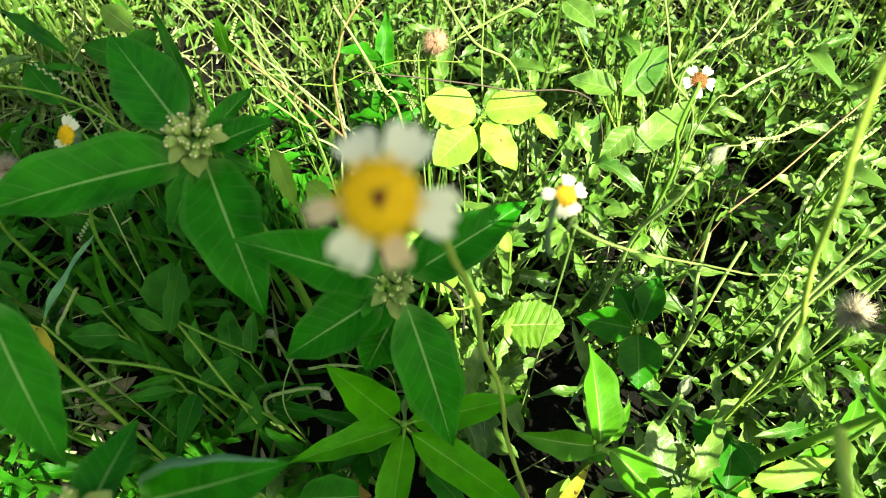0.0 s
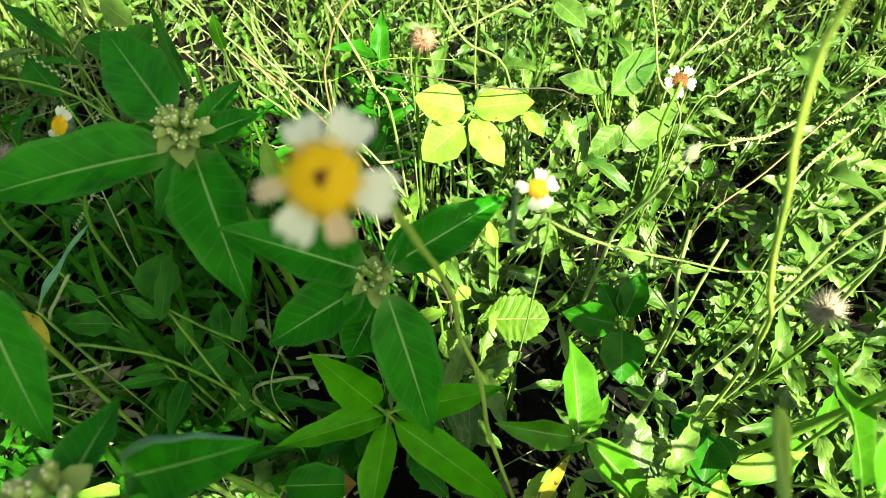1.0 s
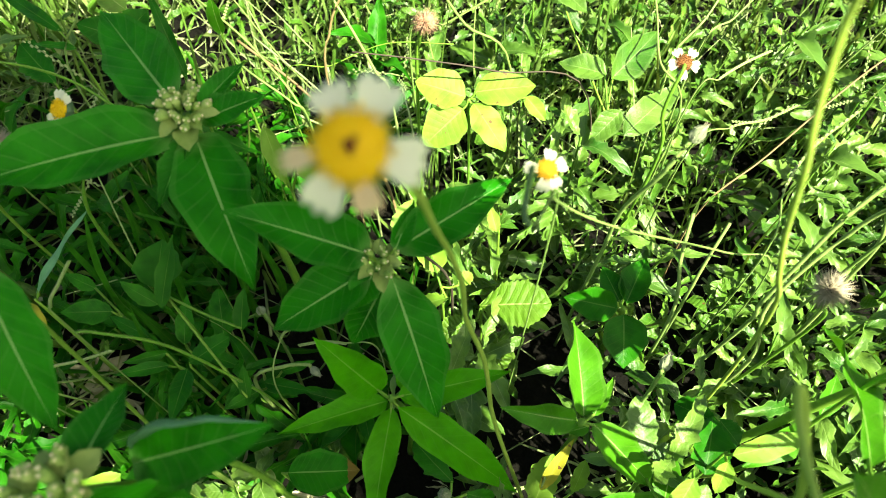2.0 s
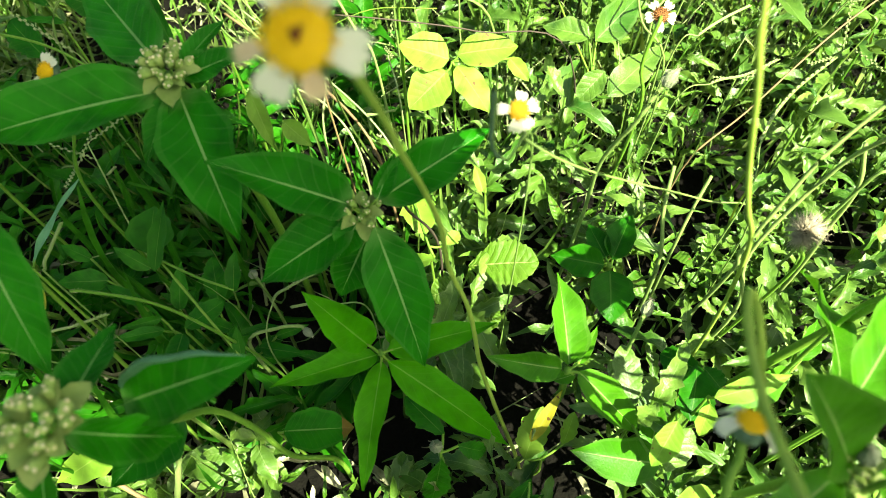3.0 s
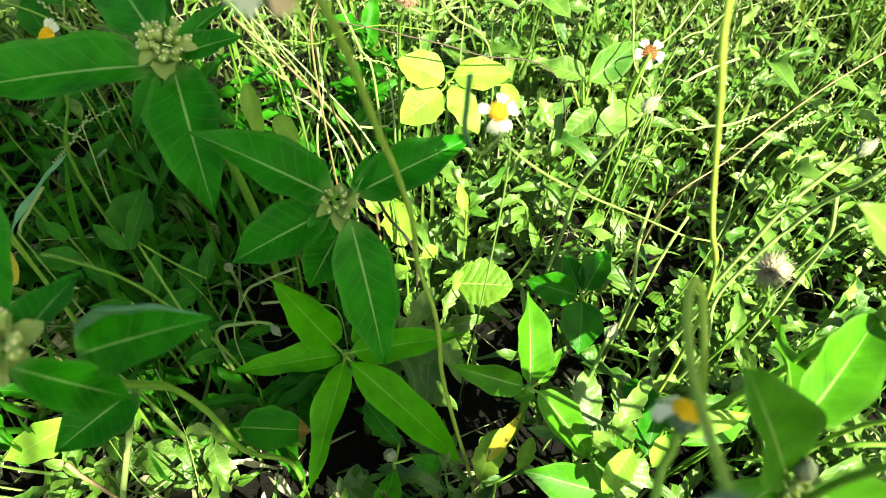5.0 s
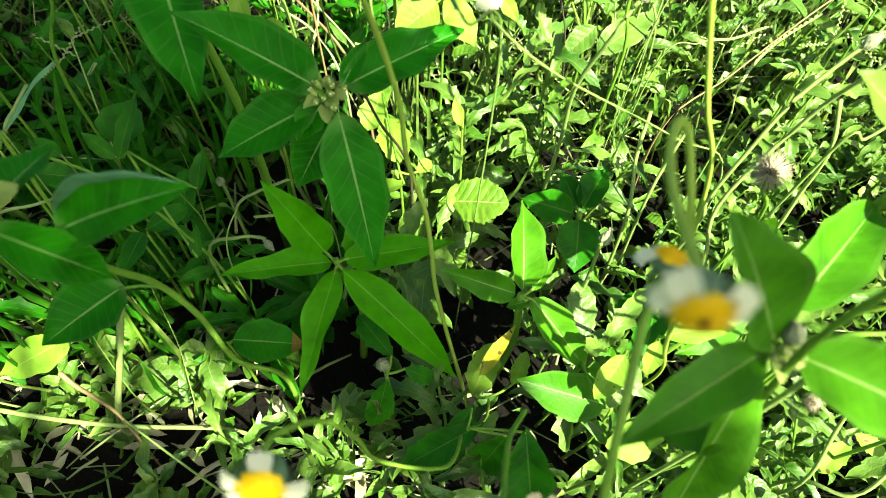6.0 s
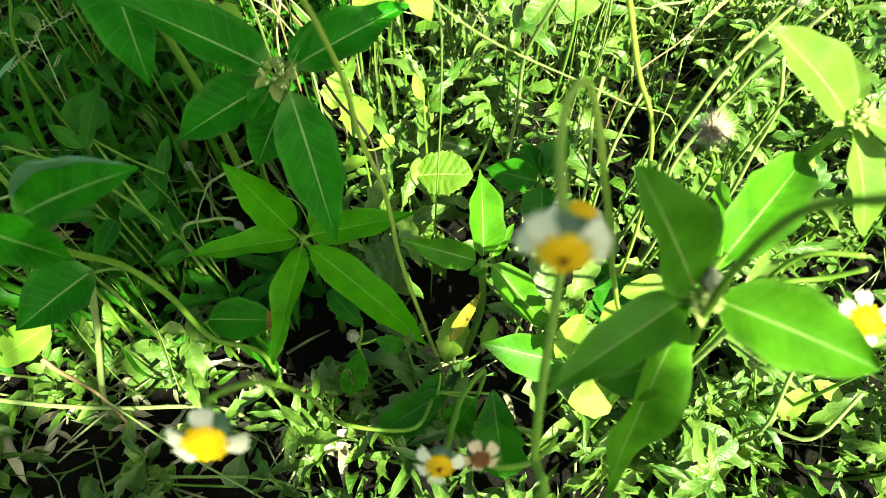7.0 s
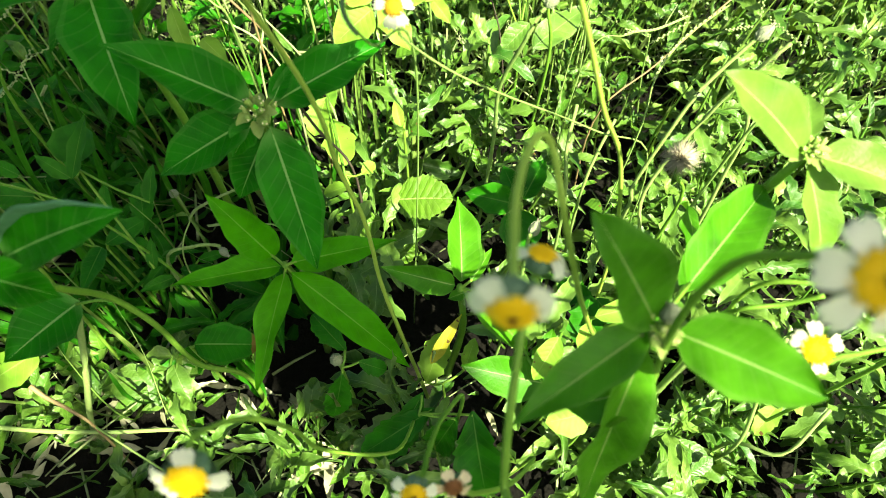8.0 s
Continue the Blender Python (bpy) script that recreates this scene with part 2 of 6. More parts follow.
def soil_material():
    """Soil with the shade under the weeds put into its colour, mown meadow beyond."""
    mat, nodes, links = material("soil")
    bsdf = nodes["Principled BSDF"]
    pos = nodes.new("ShaderNodeNewGeometry").outputs["Position"]
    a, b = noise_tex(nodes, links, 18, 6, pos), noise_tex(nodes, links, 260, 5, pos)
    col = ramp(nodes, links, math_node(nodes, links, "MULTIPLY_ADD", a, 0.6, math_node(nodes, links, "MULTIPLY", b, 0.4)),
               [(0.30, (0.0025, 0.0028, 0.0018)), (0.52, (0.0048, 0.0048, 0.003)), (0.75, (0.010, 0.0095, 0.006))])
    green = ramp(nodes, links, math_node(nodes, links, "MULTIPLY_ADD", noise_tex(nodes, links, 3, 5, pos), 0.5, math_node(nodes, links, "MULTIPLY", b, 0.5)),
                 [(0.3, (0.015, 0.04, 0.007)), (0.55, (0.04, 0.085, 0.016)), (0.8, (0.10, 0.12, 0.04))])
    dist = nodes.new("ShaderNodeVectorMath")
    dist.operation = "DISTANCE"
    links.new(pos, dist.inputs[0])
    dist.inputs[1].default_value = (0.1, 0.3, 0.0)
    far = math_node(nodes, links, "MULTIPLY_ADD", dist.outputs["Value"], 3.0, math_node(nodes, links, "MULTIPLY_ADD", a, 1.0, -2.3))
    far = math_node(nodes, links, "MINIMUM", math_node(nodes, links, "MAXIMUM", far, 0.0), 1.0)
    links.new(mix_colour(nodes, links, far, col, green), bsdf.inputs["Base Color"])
    bsdf.inputs["Roughness"].default_value = 0.95
    bsdf.inputs["Specular IOR Level"].default_value = 0.15
    bmp = nodes.new("ShaderNodeBump")
    bmp.inputs["Strength"].default_value, bmp.inputs["Distance"].default_value = 0.8, 0.004
    links.new(b, bmp.inputs["Height"])
    links.new(bmp.outputs[0], bsdf.inputs["Normal"])
    return mat


SOIL = soil_material()


# ---- shapes ----
def to_mesh(name, verts, faces, mat, uvs=None, smooth=True):
    me = bpy.data.meshes.new(name)
    me.from_pydata([tuple(v) for v in verts], [], faces)
    if uvs is not None:
        layer = me.uv_layers.new(name="UVMap")
        for loop in me.loops:
            layer.data[loop.index].uv = uvs[loop.vertex_index]
    if smooth:
        me.polygons.foreach_set("use_smooth", [True] * len(me.polygons))
    me.materials.append(mat)
    return me


def part(name, me, parent, label="", m=None):
    ob = new(name, me)
    ob.parent = parent
    if m is not None:
        ob.matrix_basis = m
    if label:
        ob["label"] = label
    return ob


def thing(name, at, label, category, group=""):
    ob = new(name)
    ob.location = at
    ob.empty_display_size = 0.02
    return tagged(ob, label, category, group)


def outline(kind, v):
    """Half width of a leaf, 0..1, at v along it."""
    if kind == "lance":
        return (max(v, 0) ** 0.65) * (max(1 - v, 0) ** 1.05) * 3.1
    if kind == "broad":
        return (max(v, 0) ** 0.62) * (max(1 - v, 0) ** 0.85) * 2.69
    if kind == "star":
        return (max(v, 0) ** 0.55) * (max(1 - v, 0) ** 1.05) * 2.25
    if kind == "oval":
        return math.sin(math.pi * max(v, 0) ** 0.85) ** 0.72
    if kind == "tooth":
        return (max(v, 0) ** 0.85) * (max(1 - v, 0) ** 0.65) * 2.55
    if kind == "blade":
        return min(1.0, 0.35 + v * 3) * (max(1 - v, 0) ** 0.55)
    return 1.0


def leaf_arrays(kind, length, width, arch=0.12, fold=0.12, wave=0.03, twist=0.0, rows=12, cols=3, teeth=0, bite=0.5, droop=0.9, crinkle=0.0, rnd=None):
    """A leaf along +Y, facing +Z: verts, faces, uvs. arch bows the blade, droop lets its tip hang, fold lifts the two halves, wave ripples the rim, crinkle puckers it between the veins."""
    r = rnd or random
    ph, f2 = r.uniform(0, 6), r.uniform(1.6, 2.6)
    verts, uvs, faces = [], [], []
    for i in range(rows + 1):
        v = i / rows
        hw = outline(kind, v) * width / 2
        uneven = 0.0 if kind == "blade" else 0.05
        if teeth:
            saw = (v * teeth + 0.01) % 1.0
            hw *= 1.10 - bite + bite * saw * (0.75 + 0.35 * math.sin(int(v * teeth) * 2.7 + ph)) if 0.12 < v < 0.93 else 0.85
        if i in (0, rows):
            hw = max(hw, width * 0.012)
        y = length * v
        z0 = length * arch * (1.6 * v * (1 - v) - v * v * droop)
        tw = twist * v
        for j in range(-cols, cols + 1):
            u = j / cols
            x = u * hw * (1 + uneven * math.sin(v * (17 if u > 0 else 21) + ph * 3 + u))
            z = z0 + abs(u) ** 1.3 * hw * fold * 2 + wave * length * math.sin(v * 6.28 * f2 + ph + (1.5 if u > 0 else 0)) * u * u + crinkle * length * math.sin(44 * v - 9 * abs(u) + u + 2.5 * math.sin(9 * v + 3 * u)) * math.sin(2.6 * abs(u))
            verts.append((x * math.cos(tw) - (z - z0) * math.sin(tw), y, z0 + x * math.sin(tw) + (z - z0) * math.cos(tw)))
            uvs.append((u * 0.5 + 0.5, v))
    n = 2 * cols + 1
    for i in range(rows):
        for j in range(n - 1):
            a = i * n + j
            faces.append((a, a + 1, a + n + 1, a + n))
    return verts, faces, uvs


def leaf_mesh(kind, mat, length, width, **kw):
    v, f, uv = leaf_arrays(kind, length, width, **kw)
    return to_mesh("leaf", v, f, mat, uv)


def aim(base, tip, face):
    """The pose whose +Y runs from base to tip and whose +Z leans to face."""
    y = (Vector(tip) - Vector(base)).normalized()
    x = y.cross(Vector(face)).normalized()
    z = x.cross(y)
    m = Matrix((x, y, z)).transposed().to_4x4()
    m.translation = base
    return m


def tube_arrays(points, radii, sides=6):
    """A round stem through the points."""
    pts = [Vector(p) for p in points]
    verts, faces = [], []
    ref = Vector((0.31, 0.17, 0.93))
    for i, p in enumerate(pts):
        d = (pts[min(i + 1, len(pts) - 1)] - pts[max(i - 1, 0)]).normalized()
        a = d.cross(ref)
        if a.length < 0.1:
            a = d.cross(Vector((1, 0, 0)))
        a.normalize()
        b = d.cross(a)
        for k in range(sides):
            g = 2 * math.pi * k / sides
            verts.append(p + (a * math.cos(g) + b * math.sin(g)) * radii[i])
    for i in range(len(pts) - 1):
        for k in range(sides):
            k2 = (k + 1) % sides
            faces.append((i * sides + k, i * sides + k2, (i + 1) * sides + k2, (i + 1) * sides + k))
    faces.append(tuple(range(sides - 1, -1, -1)))
    faces.append(tuple((len(pts) - 1) * sides + k for k in range(sides)))
    return verts, faces


def smooth_line(points, steps=6):
    """A Catmull-Rom line through the points."""
    p = [Vector(q) for q in points]
    p = [p[0] * 2 - p[1]] + p + [p[-1] * 2 - p[-2]]
    out = []
    for i in range(1, len(p) - 2):
        for k in range(steps):
            t = k / steps
            out.append(0.5 * (2 * p[i] + (p[i + 1] - p[i - 1]) * t + (2 * p[i - 1] - 5 * p[i] + 4 * p[i + 1] - p[i + 2]) * t * t
                              + (3 * p[i] - p[i - 1] - 3 * p[i + 1] + p[i + 2]) * t * t * t))
    out.append(p[-2])
    return out


def stem_mesh(points, r0, r1, mat, sides=7, steps=6, hair=0.0, rnd=None, bare=False):
    """A stem through the points, from radius r0 to r1; hair: length of its fine bristles."""
    line = smooth_line(points, steps)
    n = len(line) - 1
    rr = [(r0 + (r1 - r0) * i / n) * (1 + 0.06 * math.sin(i * 2.1)) for i in range(n + 1)]
    v, f = ([], []) if bare else tube_arrays(line, rr, sides)
    if hair:
        r = rnd or random.Random(5)
        total = sum((line[i + 1] - line[i]).length for i in range(n))
        for k in range(min(260, int(total / 0.0008))):
            s = r.random() * n
            i = min(int(s), n - 1)
            p = line[i].lerp(line[i + 1], s - i)
            d = Vector((r.gauss(0, 1), r.gauss(0, 1), r.gauss(0, 1))).normalized()
            ax = (line[i + 1] - line[i]).normalized()
            d = (d - ax * d.dot(ax)).normalized()
            w = ax.cross(d) * 0.00006
            b = len(v)
            q = p + d * rr[i] * 0.8
            v += [q - w, q + w, q + ax * 0.00012, p + d * (rr[i] + hair * r.uniform(0.5, 1))]
            f += [(b, b + 1, b + 3), (b + 1, b + 2, b + 3), (b + 2, b, b + 3)]
    return to_mesh("stem", v, f, mat)


def ball_arrays(radius, squash=1.0, rings=6, segs=8, at=(0, 0, 0), axis=None):
    verts, faces = [], []
    m = Vector(axis if axis else (0, 0, 1)).to_track_quat("Z", "Y").to_matrix()
    at = Vector(at)
    for i in range(rings + 1):
        th = math.pi * i / rings
        for k in range(segs):
            ph = 2 * math.pi * k / segs
            verts.append(at + m @ Vector((radius * math.sin(th) * math.cos(ph), radius * math.sin(th) * math.sin(ph), radius * squash * math.cos(th))))
    for i in range(rings):
        for k in range(segs):
            k2 = (k + 1) % segs
            faces.append((i * segs + k, (i + 1) * segs + k, (i + 1) * segs + k2, i * segs + k2))
    return verts, faces


def add_arrays(store, arrays):
    v, f = arrays[0], arrays[1]
    b = len(store[0])
    store[0].extend(v)
    store[1].extend(tuple(i + b for i in q) for q in f)
    if len(arrays) > 2:
        store[2].extend(arrays[2])


# ---- kinds of plants ----
FACE = Vector((0.0, -0.42, 0.9))


def spurge(centre, root, leaves, label, heads=10, head=0.010, young=False, seed=1, broad=False, stem_via=(), group="spurge plants", rolled=None, slim=(), mat=None):
    """A spurge plant: stem from root to centre, a whorl of lance leaves, a cluster of flower heads on top."""
    r = random.Random(seed)
    c = Vector(centre)
    ob = thing("spurge_plant", root, label, "plant", group)
    org = Vector(root)
    mat = mat or (SPURGE_HALF_LIT if broad else SPURGE_YOUNG if young else SPURGE)
    via = [Vector(q) - org for q in stem_via] or [(c - org) * 0.55 + Vector((0.006, 0.004, 0))]
    pts = [Vector((0, 0, 0))] + via + [c - org]
    part("stem", stem_mesh(pts, 0.0016 if stem_via else 0.0028, 0.0015 if stem_via else 0.0019, STEM_GREEN, hair=0.001, rnd=r), ob)
    for n, (bx, by, bz, tx, ty, tz, w) in enumerate(leaves):
        b, t = Vector((bx, by, bz)), Vector((tx, ty, tz))
        if heads and (b - c).length < 0.022:
            b = b.lerp(c, 0.45)
        ln = (t - b).length
        face = FACE + Vector((r.uniform(-0.25, 0.25), r.uniform(-0.15, 0.15), 0))
        if rolled and (tx, ty) == rolled:
            face, r2 = FACE, random.Random(7)
            lv, lf, lu = leaf_arrays("broad", ln, w, arch=0.16, fold=0.3, wave=0.0, rows=24, cols=5, droop=0, rnd=r2)
            leaf = part("leaf", to_mesh("leaf", lv, lf, mat, lu), ob, "leaf with a rolled edge", aim(b - org, t - org, face))
            rv, rf, ru = [], [], []
            for i in range(2, 24):
                a, e = Vector(lv[i * 11 + 2]), Vector(lv[i * 11])
                lift = 0.0055 * math.sin(math.pi * (i - 2) / 21)
                for k, (q, z) in enumerate(((0.40, 0.15), (0.6, 0.9), (0.82, 1.0), (1.02, 0.6), (1.06, 0.0))):
                    rv.append(a.lerp(e, q) + Vector((0, 0, lift * z + 0.0003)))
                    ru.append((0.1 + 0.16 * k, i / 24))
                if i > 2:
                    w0 = len(rv) - 10
                    rf += [(w0 + k, w0 + k + 1, w0 + k + 6, w0 + k + 5) for k in range(4)]
            part("rolled_edge", to_mesh("rolled_edge", rv, rf, UNDERSIDE, ru), leaf, "pale underside of the rolled edge")
            continue
        me = leaf_mesh(("lance" if broad else "star") if n in slim else "broad" if broad else "star" if young else "lance", mat, ln, w, arch=-0.03 if n in slim else r.uniform(0.05, 0.13), fold=r.uniform(0.14, 0.34), wave=r.uniform(0.016, 0.036), twist=r.uniform(-0.25, 0.25), rows=20, cols=4, droop=0, rnd=r)
        leaf = part("leaf", me, ob, "", aim(b - org, t - org, face))
        node = min([c] + [Vector(w) for w in stem_via], key=lambda w: (b - w).length)
        if (b - node).length > 0.004:
            v, f = tube_arrays(smooth_line([node - org - Vector((0, 0, 0.003)), (b + node) / 2 - org - Vector((0, 0, 0.001)), b - org + (t - b) * 0.05], 3), [0.0008] * 7, 6)
            part("leaf_stalk", to_mesh("leaf_stalk", v, f, STEM_GREEN), ob)
    if heads:
        up = Vector((0.05, -0.3, 0.95)).normalized()
        for k in range(9):
            g = k * 0.698 + r.uniform(-0.2, 0.2)
            d = Vector((math.cos(g), math.sin(g), 0.0))
            low = k % 2
            ln = head * r.uniform(0.95, 1.2) * (0.95 if low else 0.85) * (1.0 if d.y < 0.3 else 0.85)
            me = leaf_mesh("oval", BRACT, ln, ln * r.uniform(0.6, 0.85), arch=r.uniform(0.12, 0.3), fold=r.uniform(0.05, 0.2), wave=0.05, rows=10, cols=3, rnd=r)
            at = c - org + d * head * (0.52 if low else 0.34) + up * head * (0.0 if low else 0.2)
            part("bract", me, ob, "dull olive bract", aim(at, at + d + up * (r.uniform(-0.05, 0.25) if low else r.uniform(0.2, 0.6)), up))
        for k in range(heads):
            g, q = k * 2.4, head * 0.80 * math.sqrt((k + 0.3) / heads)
            p = c - org + Vector((math.cos(g) * q, math.sin(g) * q, head * (0.55 - 0.4 * (q / head) ** 2))) + Vector((r.gauss(0, 0.09), r.gauss(0, 0.09), r.gauss(0, 0.10))) * head
            s = head * r.uniform(0.12, 0.19)
            ax = (up + Vector((math.cos(g), math.sin(g), 0)) * q / head * 1.1 + Vector((r.gauss(0, 0.2), r.gauss(0, 0.2), 0))).normalized()
            v, f = tube_arrays([p - ax * s, p, p + ax * s * 1.5, p + ax * s * 2.2, p + ax * s * 2.3], [s * 0.5, s * 0.85, s * 1.0, s * 0.8, s * 0.2], 8)
            head_ob = part("flower_head", to_mesh("flower_head", v, f, CYATHIA), ob)
            side = Vector((math.cos(g + 1), math.sin(g + 1), 0)) * s * 0.55
            for w in (-1, 1):
                v, f = ball_arrays(s * 0.36, 0.8, 4, 6, p + ax * s * 2.3 + side * w, ax)
                part("gland", to_mesh("gland", v, f, GLAND), head_ob)
    return ob


def daisy_head(ob, at, face, size, old=False, petals=5, seed=1, eye=True, petal_mat=None, droop=0.25, skip=(), angles=(), brown=(), disc=0.26, disc_mat=None):
    """A daisy flower: cup, domed disc of florets, toothed white petals; at and face are in the plant's own axes."""
    r = random.Random(seed)
    m = Vector(face).to_track_quat("Z", "Y").to_matrix().to_4x4()
    m.translation = at
    rd = size * disc
    # green cup with bracts behind the disc
    v, f = [], []
    prof = [(0.15, -1.25), (0.62, -1.12), (0.98, -0.75), (1.06, -0.35), (0.96, 0.05), (0.5, 0.12)]
    for a, h in prof:
        for k in range(12):
            g = 2 * math.pi * k / 12
            v.append((rd * a * math.cos(g), rd * a * math.sin(g), rd * h))
    for i in range(len(prof) - 1):
        for k in range(12):
            k2 = (k + 1) % 12
            f.append((i * 12 + k, i * 12 + k2, (i + 1) * 12 + k2, (i + 1) * 12 + k))
    f.append(tuple(range(11, -1, -1)))
    part("cup", to_mesh("cup", v, f, CUP), ob, "hairy green cup", m)
    me = leaf_mesh("oval", CUP, rd * 1.15, rd * 0.5, arch=0.2, fold=0.2, rows=5, cols=1, rnd=r)
    for k in range(7):
        g = k * 0.9
        d = Vector((math.cos(g), math.sin(g), 0))
        part("bract", me, ob, "", m @ aim(d * rd * 0.95 + Vector((0, 0, -rd * 0.9)), d * rd * 1.15 + Vector((0, 0, rd * 0.15)), d))
    # florets of the disc, set in a spiral on a dome
    st, eye_st = ([], []), ([], [])
    add_arrays(st, ball_arrays(rd * 0.94, 0.45, 6, 14, (0, 0, rd * 0.05)))
    n = 74
    for k in range(n):
        q = math.sqrt((k + 0.5) / n)
        g = k * 2.39996
        p = Vector((math.cos(g) * q, math.sin(g) * q, 0.12 + 0.42 * (1 - q * q))) * rd
        ax = Vector((math.cos(g) * q * 0.7, math.sin(g) * q * 0.7, 1)).normalized()
        hgt = rd * r.uniform(0.12, 0.24) * (0.7 if q < 0.3 else 1.0)
        v, f = tube_arrays([p, p + ax * hgt * 0.7, p + ax * hgt], [rd * 0.06, rd * 0.075, rd * 0.05], 5)
        add_arrays(eye_st if (q < 0.22 and eye) else st, (v, f))
    part("disc", to_mesh("disc", st[0], st[1], disc_mat or (DISC_OLD if old else DISC)), ob, "faded orange disc" if old else "yellow disc of tiny florets", m)["kind"] = "stuff"
    if eye:
        add_arrays(eye_st, ball_arrays(rd * 0.17, 0.6, 5, 8, (0, 0, rd * 0.62)))
    if eye_st[0]:
        part("disc_eye", to_mesh("disc_eye", eye_st[0], eye_st[1], DISC_EYE), ob, "dark brown centre of disc", m)["kind"] = "stuff"
    # petals, broad at the tip and notched into three teeth
    pl, pw = size * 0.5 - rd * 0.62, size * 0.31
    for k in range(len(angles) or petals):
        if k in skip:
            continue
        g = radians(angles[k]) if angles else 2 * math.pi * k / petals + r.uniform(-0.12, 0.12) + seed
        rows, cols = 9, 6
        wv, wf, wu = [], [], []
        ln, wd, dr = pl * r.uniform(0.85, 1.1), pw * r.uniform(0.85, 1.12), droop * r.uniform(0.6, 1.4)
        wd *= 0.62 if k in brown else 1.08
        for i in range(rows + 1):
            t = i / rows
            for j in range(cols + 1):
                u = j / cols * 2 - 1
                hw = wd * (0.48 + 0.52 * math.sin(min(t * 1.25, 1) * math.pi / 2))
                tip = 0.20 * abs(math.sin((u + 1) * math.pi * 1.5)) if t > 0.75 else 0.2
                y = ln * t * (1 - 0.10 * u * u * t) + (ln * (tip - 0.2) * 0.9 * (t - 0.75) / 0.25 if t > 0.75 else 0)
                wv.append((u * hw / 2, y, ln * (0.05 - dr * t * t) + 0.10 * wd * (u * u - 0.3) + 0.03 * wd * math.sin(u * 9)))
        for i in range(rows):
            for j in range(cols):
                a = i * (cols + 1) + j
                wf.append((a, a + 1, a + cols + 2, a + cols + 1))
        d = Vector((math.cos(g), math.sin(g), 0))
        pm = m @ aim(d * rd * 0.72 + Vector((0, 0, rd * 0.1)), d * rd * 2 + Vector((0, 0, rd * 0.1)), (0, 0, 1))
        part("petal", to_mesh("petal", wv, wf, petal_mat or (PETAL_OLD if old or k in brown else PETAL)), ob, "", pm)


def daisy(at, face, size, stem, label, seed=1, category="flower", group="daisies", r0=0.0011, r1=0.0009, stem_mat=None, **kw):
    """A coat-button daisy on its hairy stem; stem runs from the flower to the root."""
    root = Vector(stem[-1])
    ob = thing("daisy", root, label, category, group)
    f = Vector(face).normalized()
    back = Vector(at) - f * size * 0.36
    pts = [back - root] + [Vector(p) - root for p in stem]
    part("stem", stem_mesh(pts, r1, r0, stem_mat or STEM_GREEN, hair=0.0011, rnd=random.Random(seed)), ob, "hairy green stem")
    daisy_head(ob, Vector(at) - root, f, size, seed=seed, **kw)
    return ob


def seed_puff(at, radius, stem, label, seed=1, face=(0, -0.4, 0.9), mat=None):
    """A seed head: a ball of fine bristles on a stem."""
    r = random.Random(seed)
    root = Vector(stem[-1])
    ob = thing("seed_head", root, label, "seed head", "seed heads")
    c = Vector(at) - root
    part("stem", stem_mesh([c] + [Vector(p) - root for p in stem], 0.0008, 0.0011, STEM_GREEN, hair=0.0009, rnd=r), ob)
    v, f = ball_arrays(radius * 0.2, 0.8, 6, 10, c)
    part("core", to_mesh("core", v, f, SEED), ob, "dark seed core")
    vv, ff = [], []
    for k in range(800):
        d = Vector((r.gauss(0, 1), r.gauss(0, 1), r.gauss(0, 1))).normalized()
        if d.dot(Vector(face)) < -0.55:
            continue
        s = d.cross(Vector((r.random(), r.random(), r.random()))).normalized() * radius * 0.024
        a, b = c + d * radius * 0.25, c + (d + Vector((r.gauss(0, 0.1), r.gauss(0, 0.1), r.gauss(0, 0.1)))) * radius * r.uniform(0.75, 1.1)
        e = len(vv)
        q = d.cross(s).normalized() * radius * 0.02
        vv += [a - s, a + s, a + q, b]
        ff += [(e, e + 1, e + 3), (e + 1, e + 2, e + 3), (e + 2, e, e + 3)]
    part("bristles", to_mesh("bristles", vv, ff, (mat or PAPPUS)), ob, "pale silky bristles")
    return ob


def flower_bud(at, radius, stem, label, seed=1):
    """A closed bud: an egg wrapped in narrow bracts, on a stem."""
    r = random.Random(seed)
    root = Vector(stem[-1])
    ob = thing("flower_bud", root, label, "bud", "flower buds")
    c = Vector(at) - root
    ax = (Vector(at) - Vector(stem[0])).normalized()
    part("stem", stem_mesh([c - ax * radius] + [Vector(p) - root for p in stem], 0.0009, 0.0012, STEM_PALE, hair=0.0011, rnd=r), ob)
    v, f = ball_arrays(radius * 0.82, 1.25, 8, 10, c, ax)
    part("bud_core", to_mesh("bud_core", v, f, BUD), ob)
    me = leaf_mesh("lance", BUD, radius * 2.4, radius * 0.8, arch=0.22, fold=0.2, rows=7, cols=1, rnd=r)
    m = ax.to_track_quat("Z", "Y").to_matrix()
    for k in range(8):
        g = k * 0.785
        d = m @ Vector((math.cos(g), math.sin(g), 0))
        part("bract", me, ob, "", aim(c - ax * radius * 0.9 + d * radius * 0.45, c + ax * radius * 1.3 + d * radius * 0.5, d))
    tv, tf = [], []
    for k in range(26):
        d = (ax + m @ Vector((r.uniform(-0.5, 0.5), r.uniform(-0.5, 0.5), 0))).normalized()
        a, b = c + ax * radius * 0.9, c + ax * radius * 0.7 + d * radius * r.uniform(0.7, 1.1)
        v, f = tube_arrays([a, b], [radius * 0.03, radius * 0.012], 3)
        add_arrays((tv, tf), (v, f))
    part("tuft", to_mesh("tuft", tv, tf, PAPPUS), ob, "pale tuft at the bud's tip")
    return ob


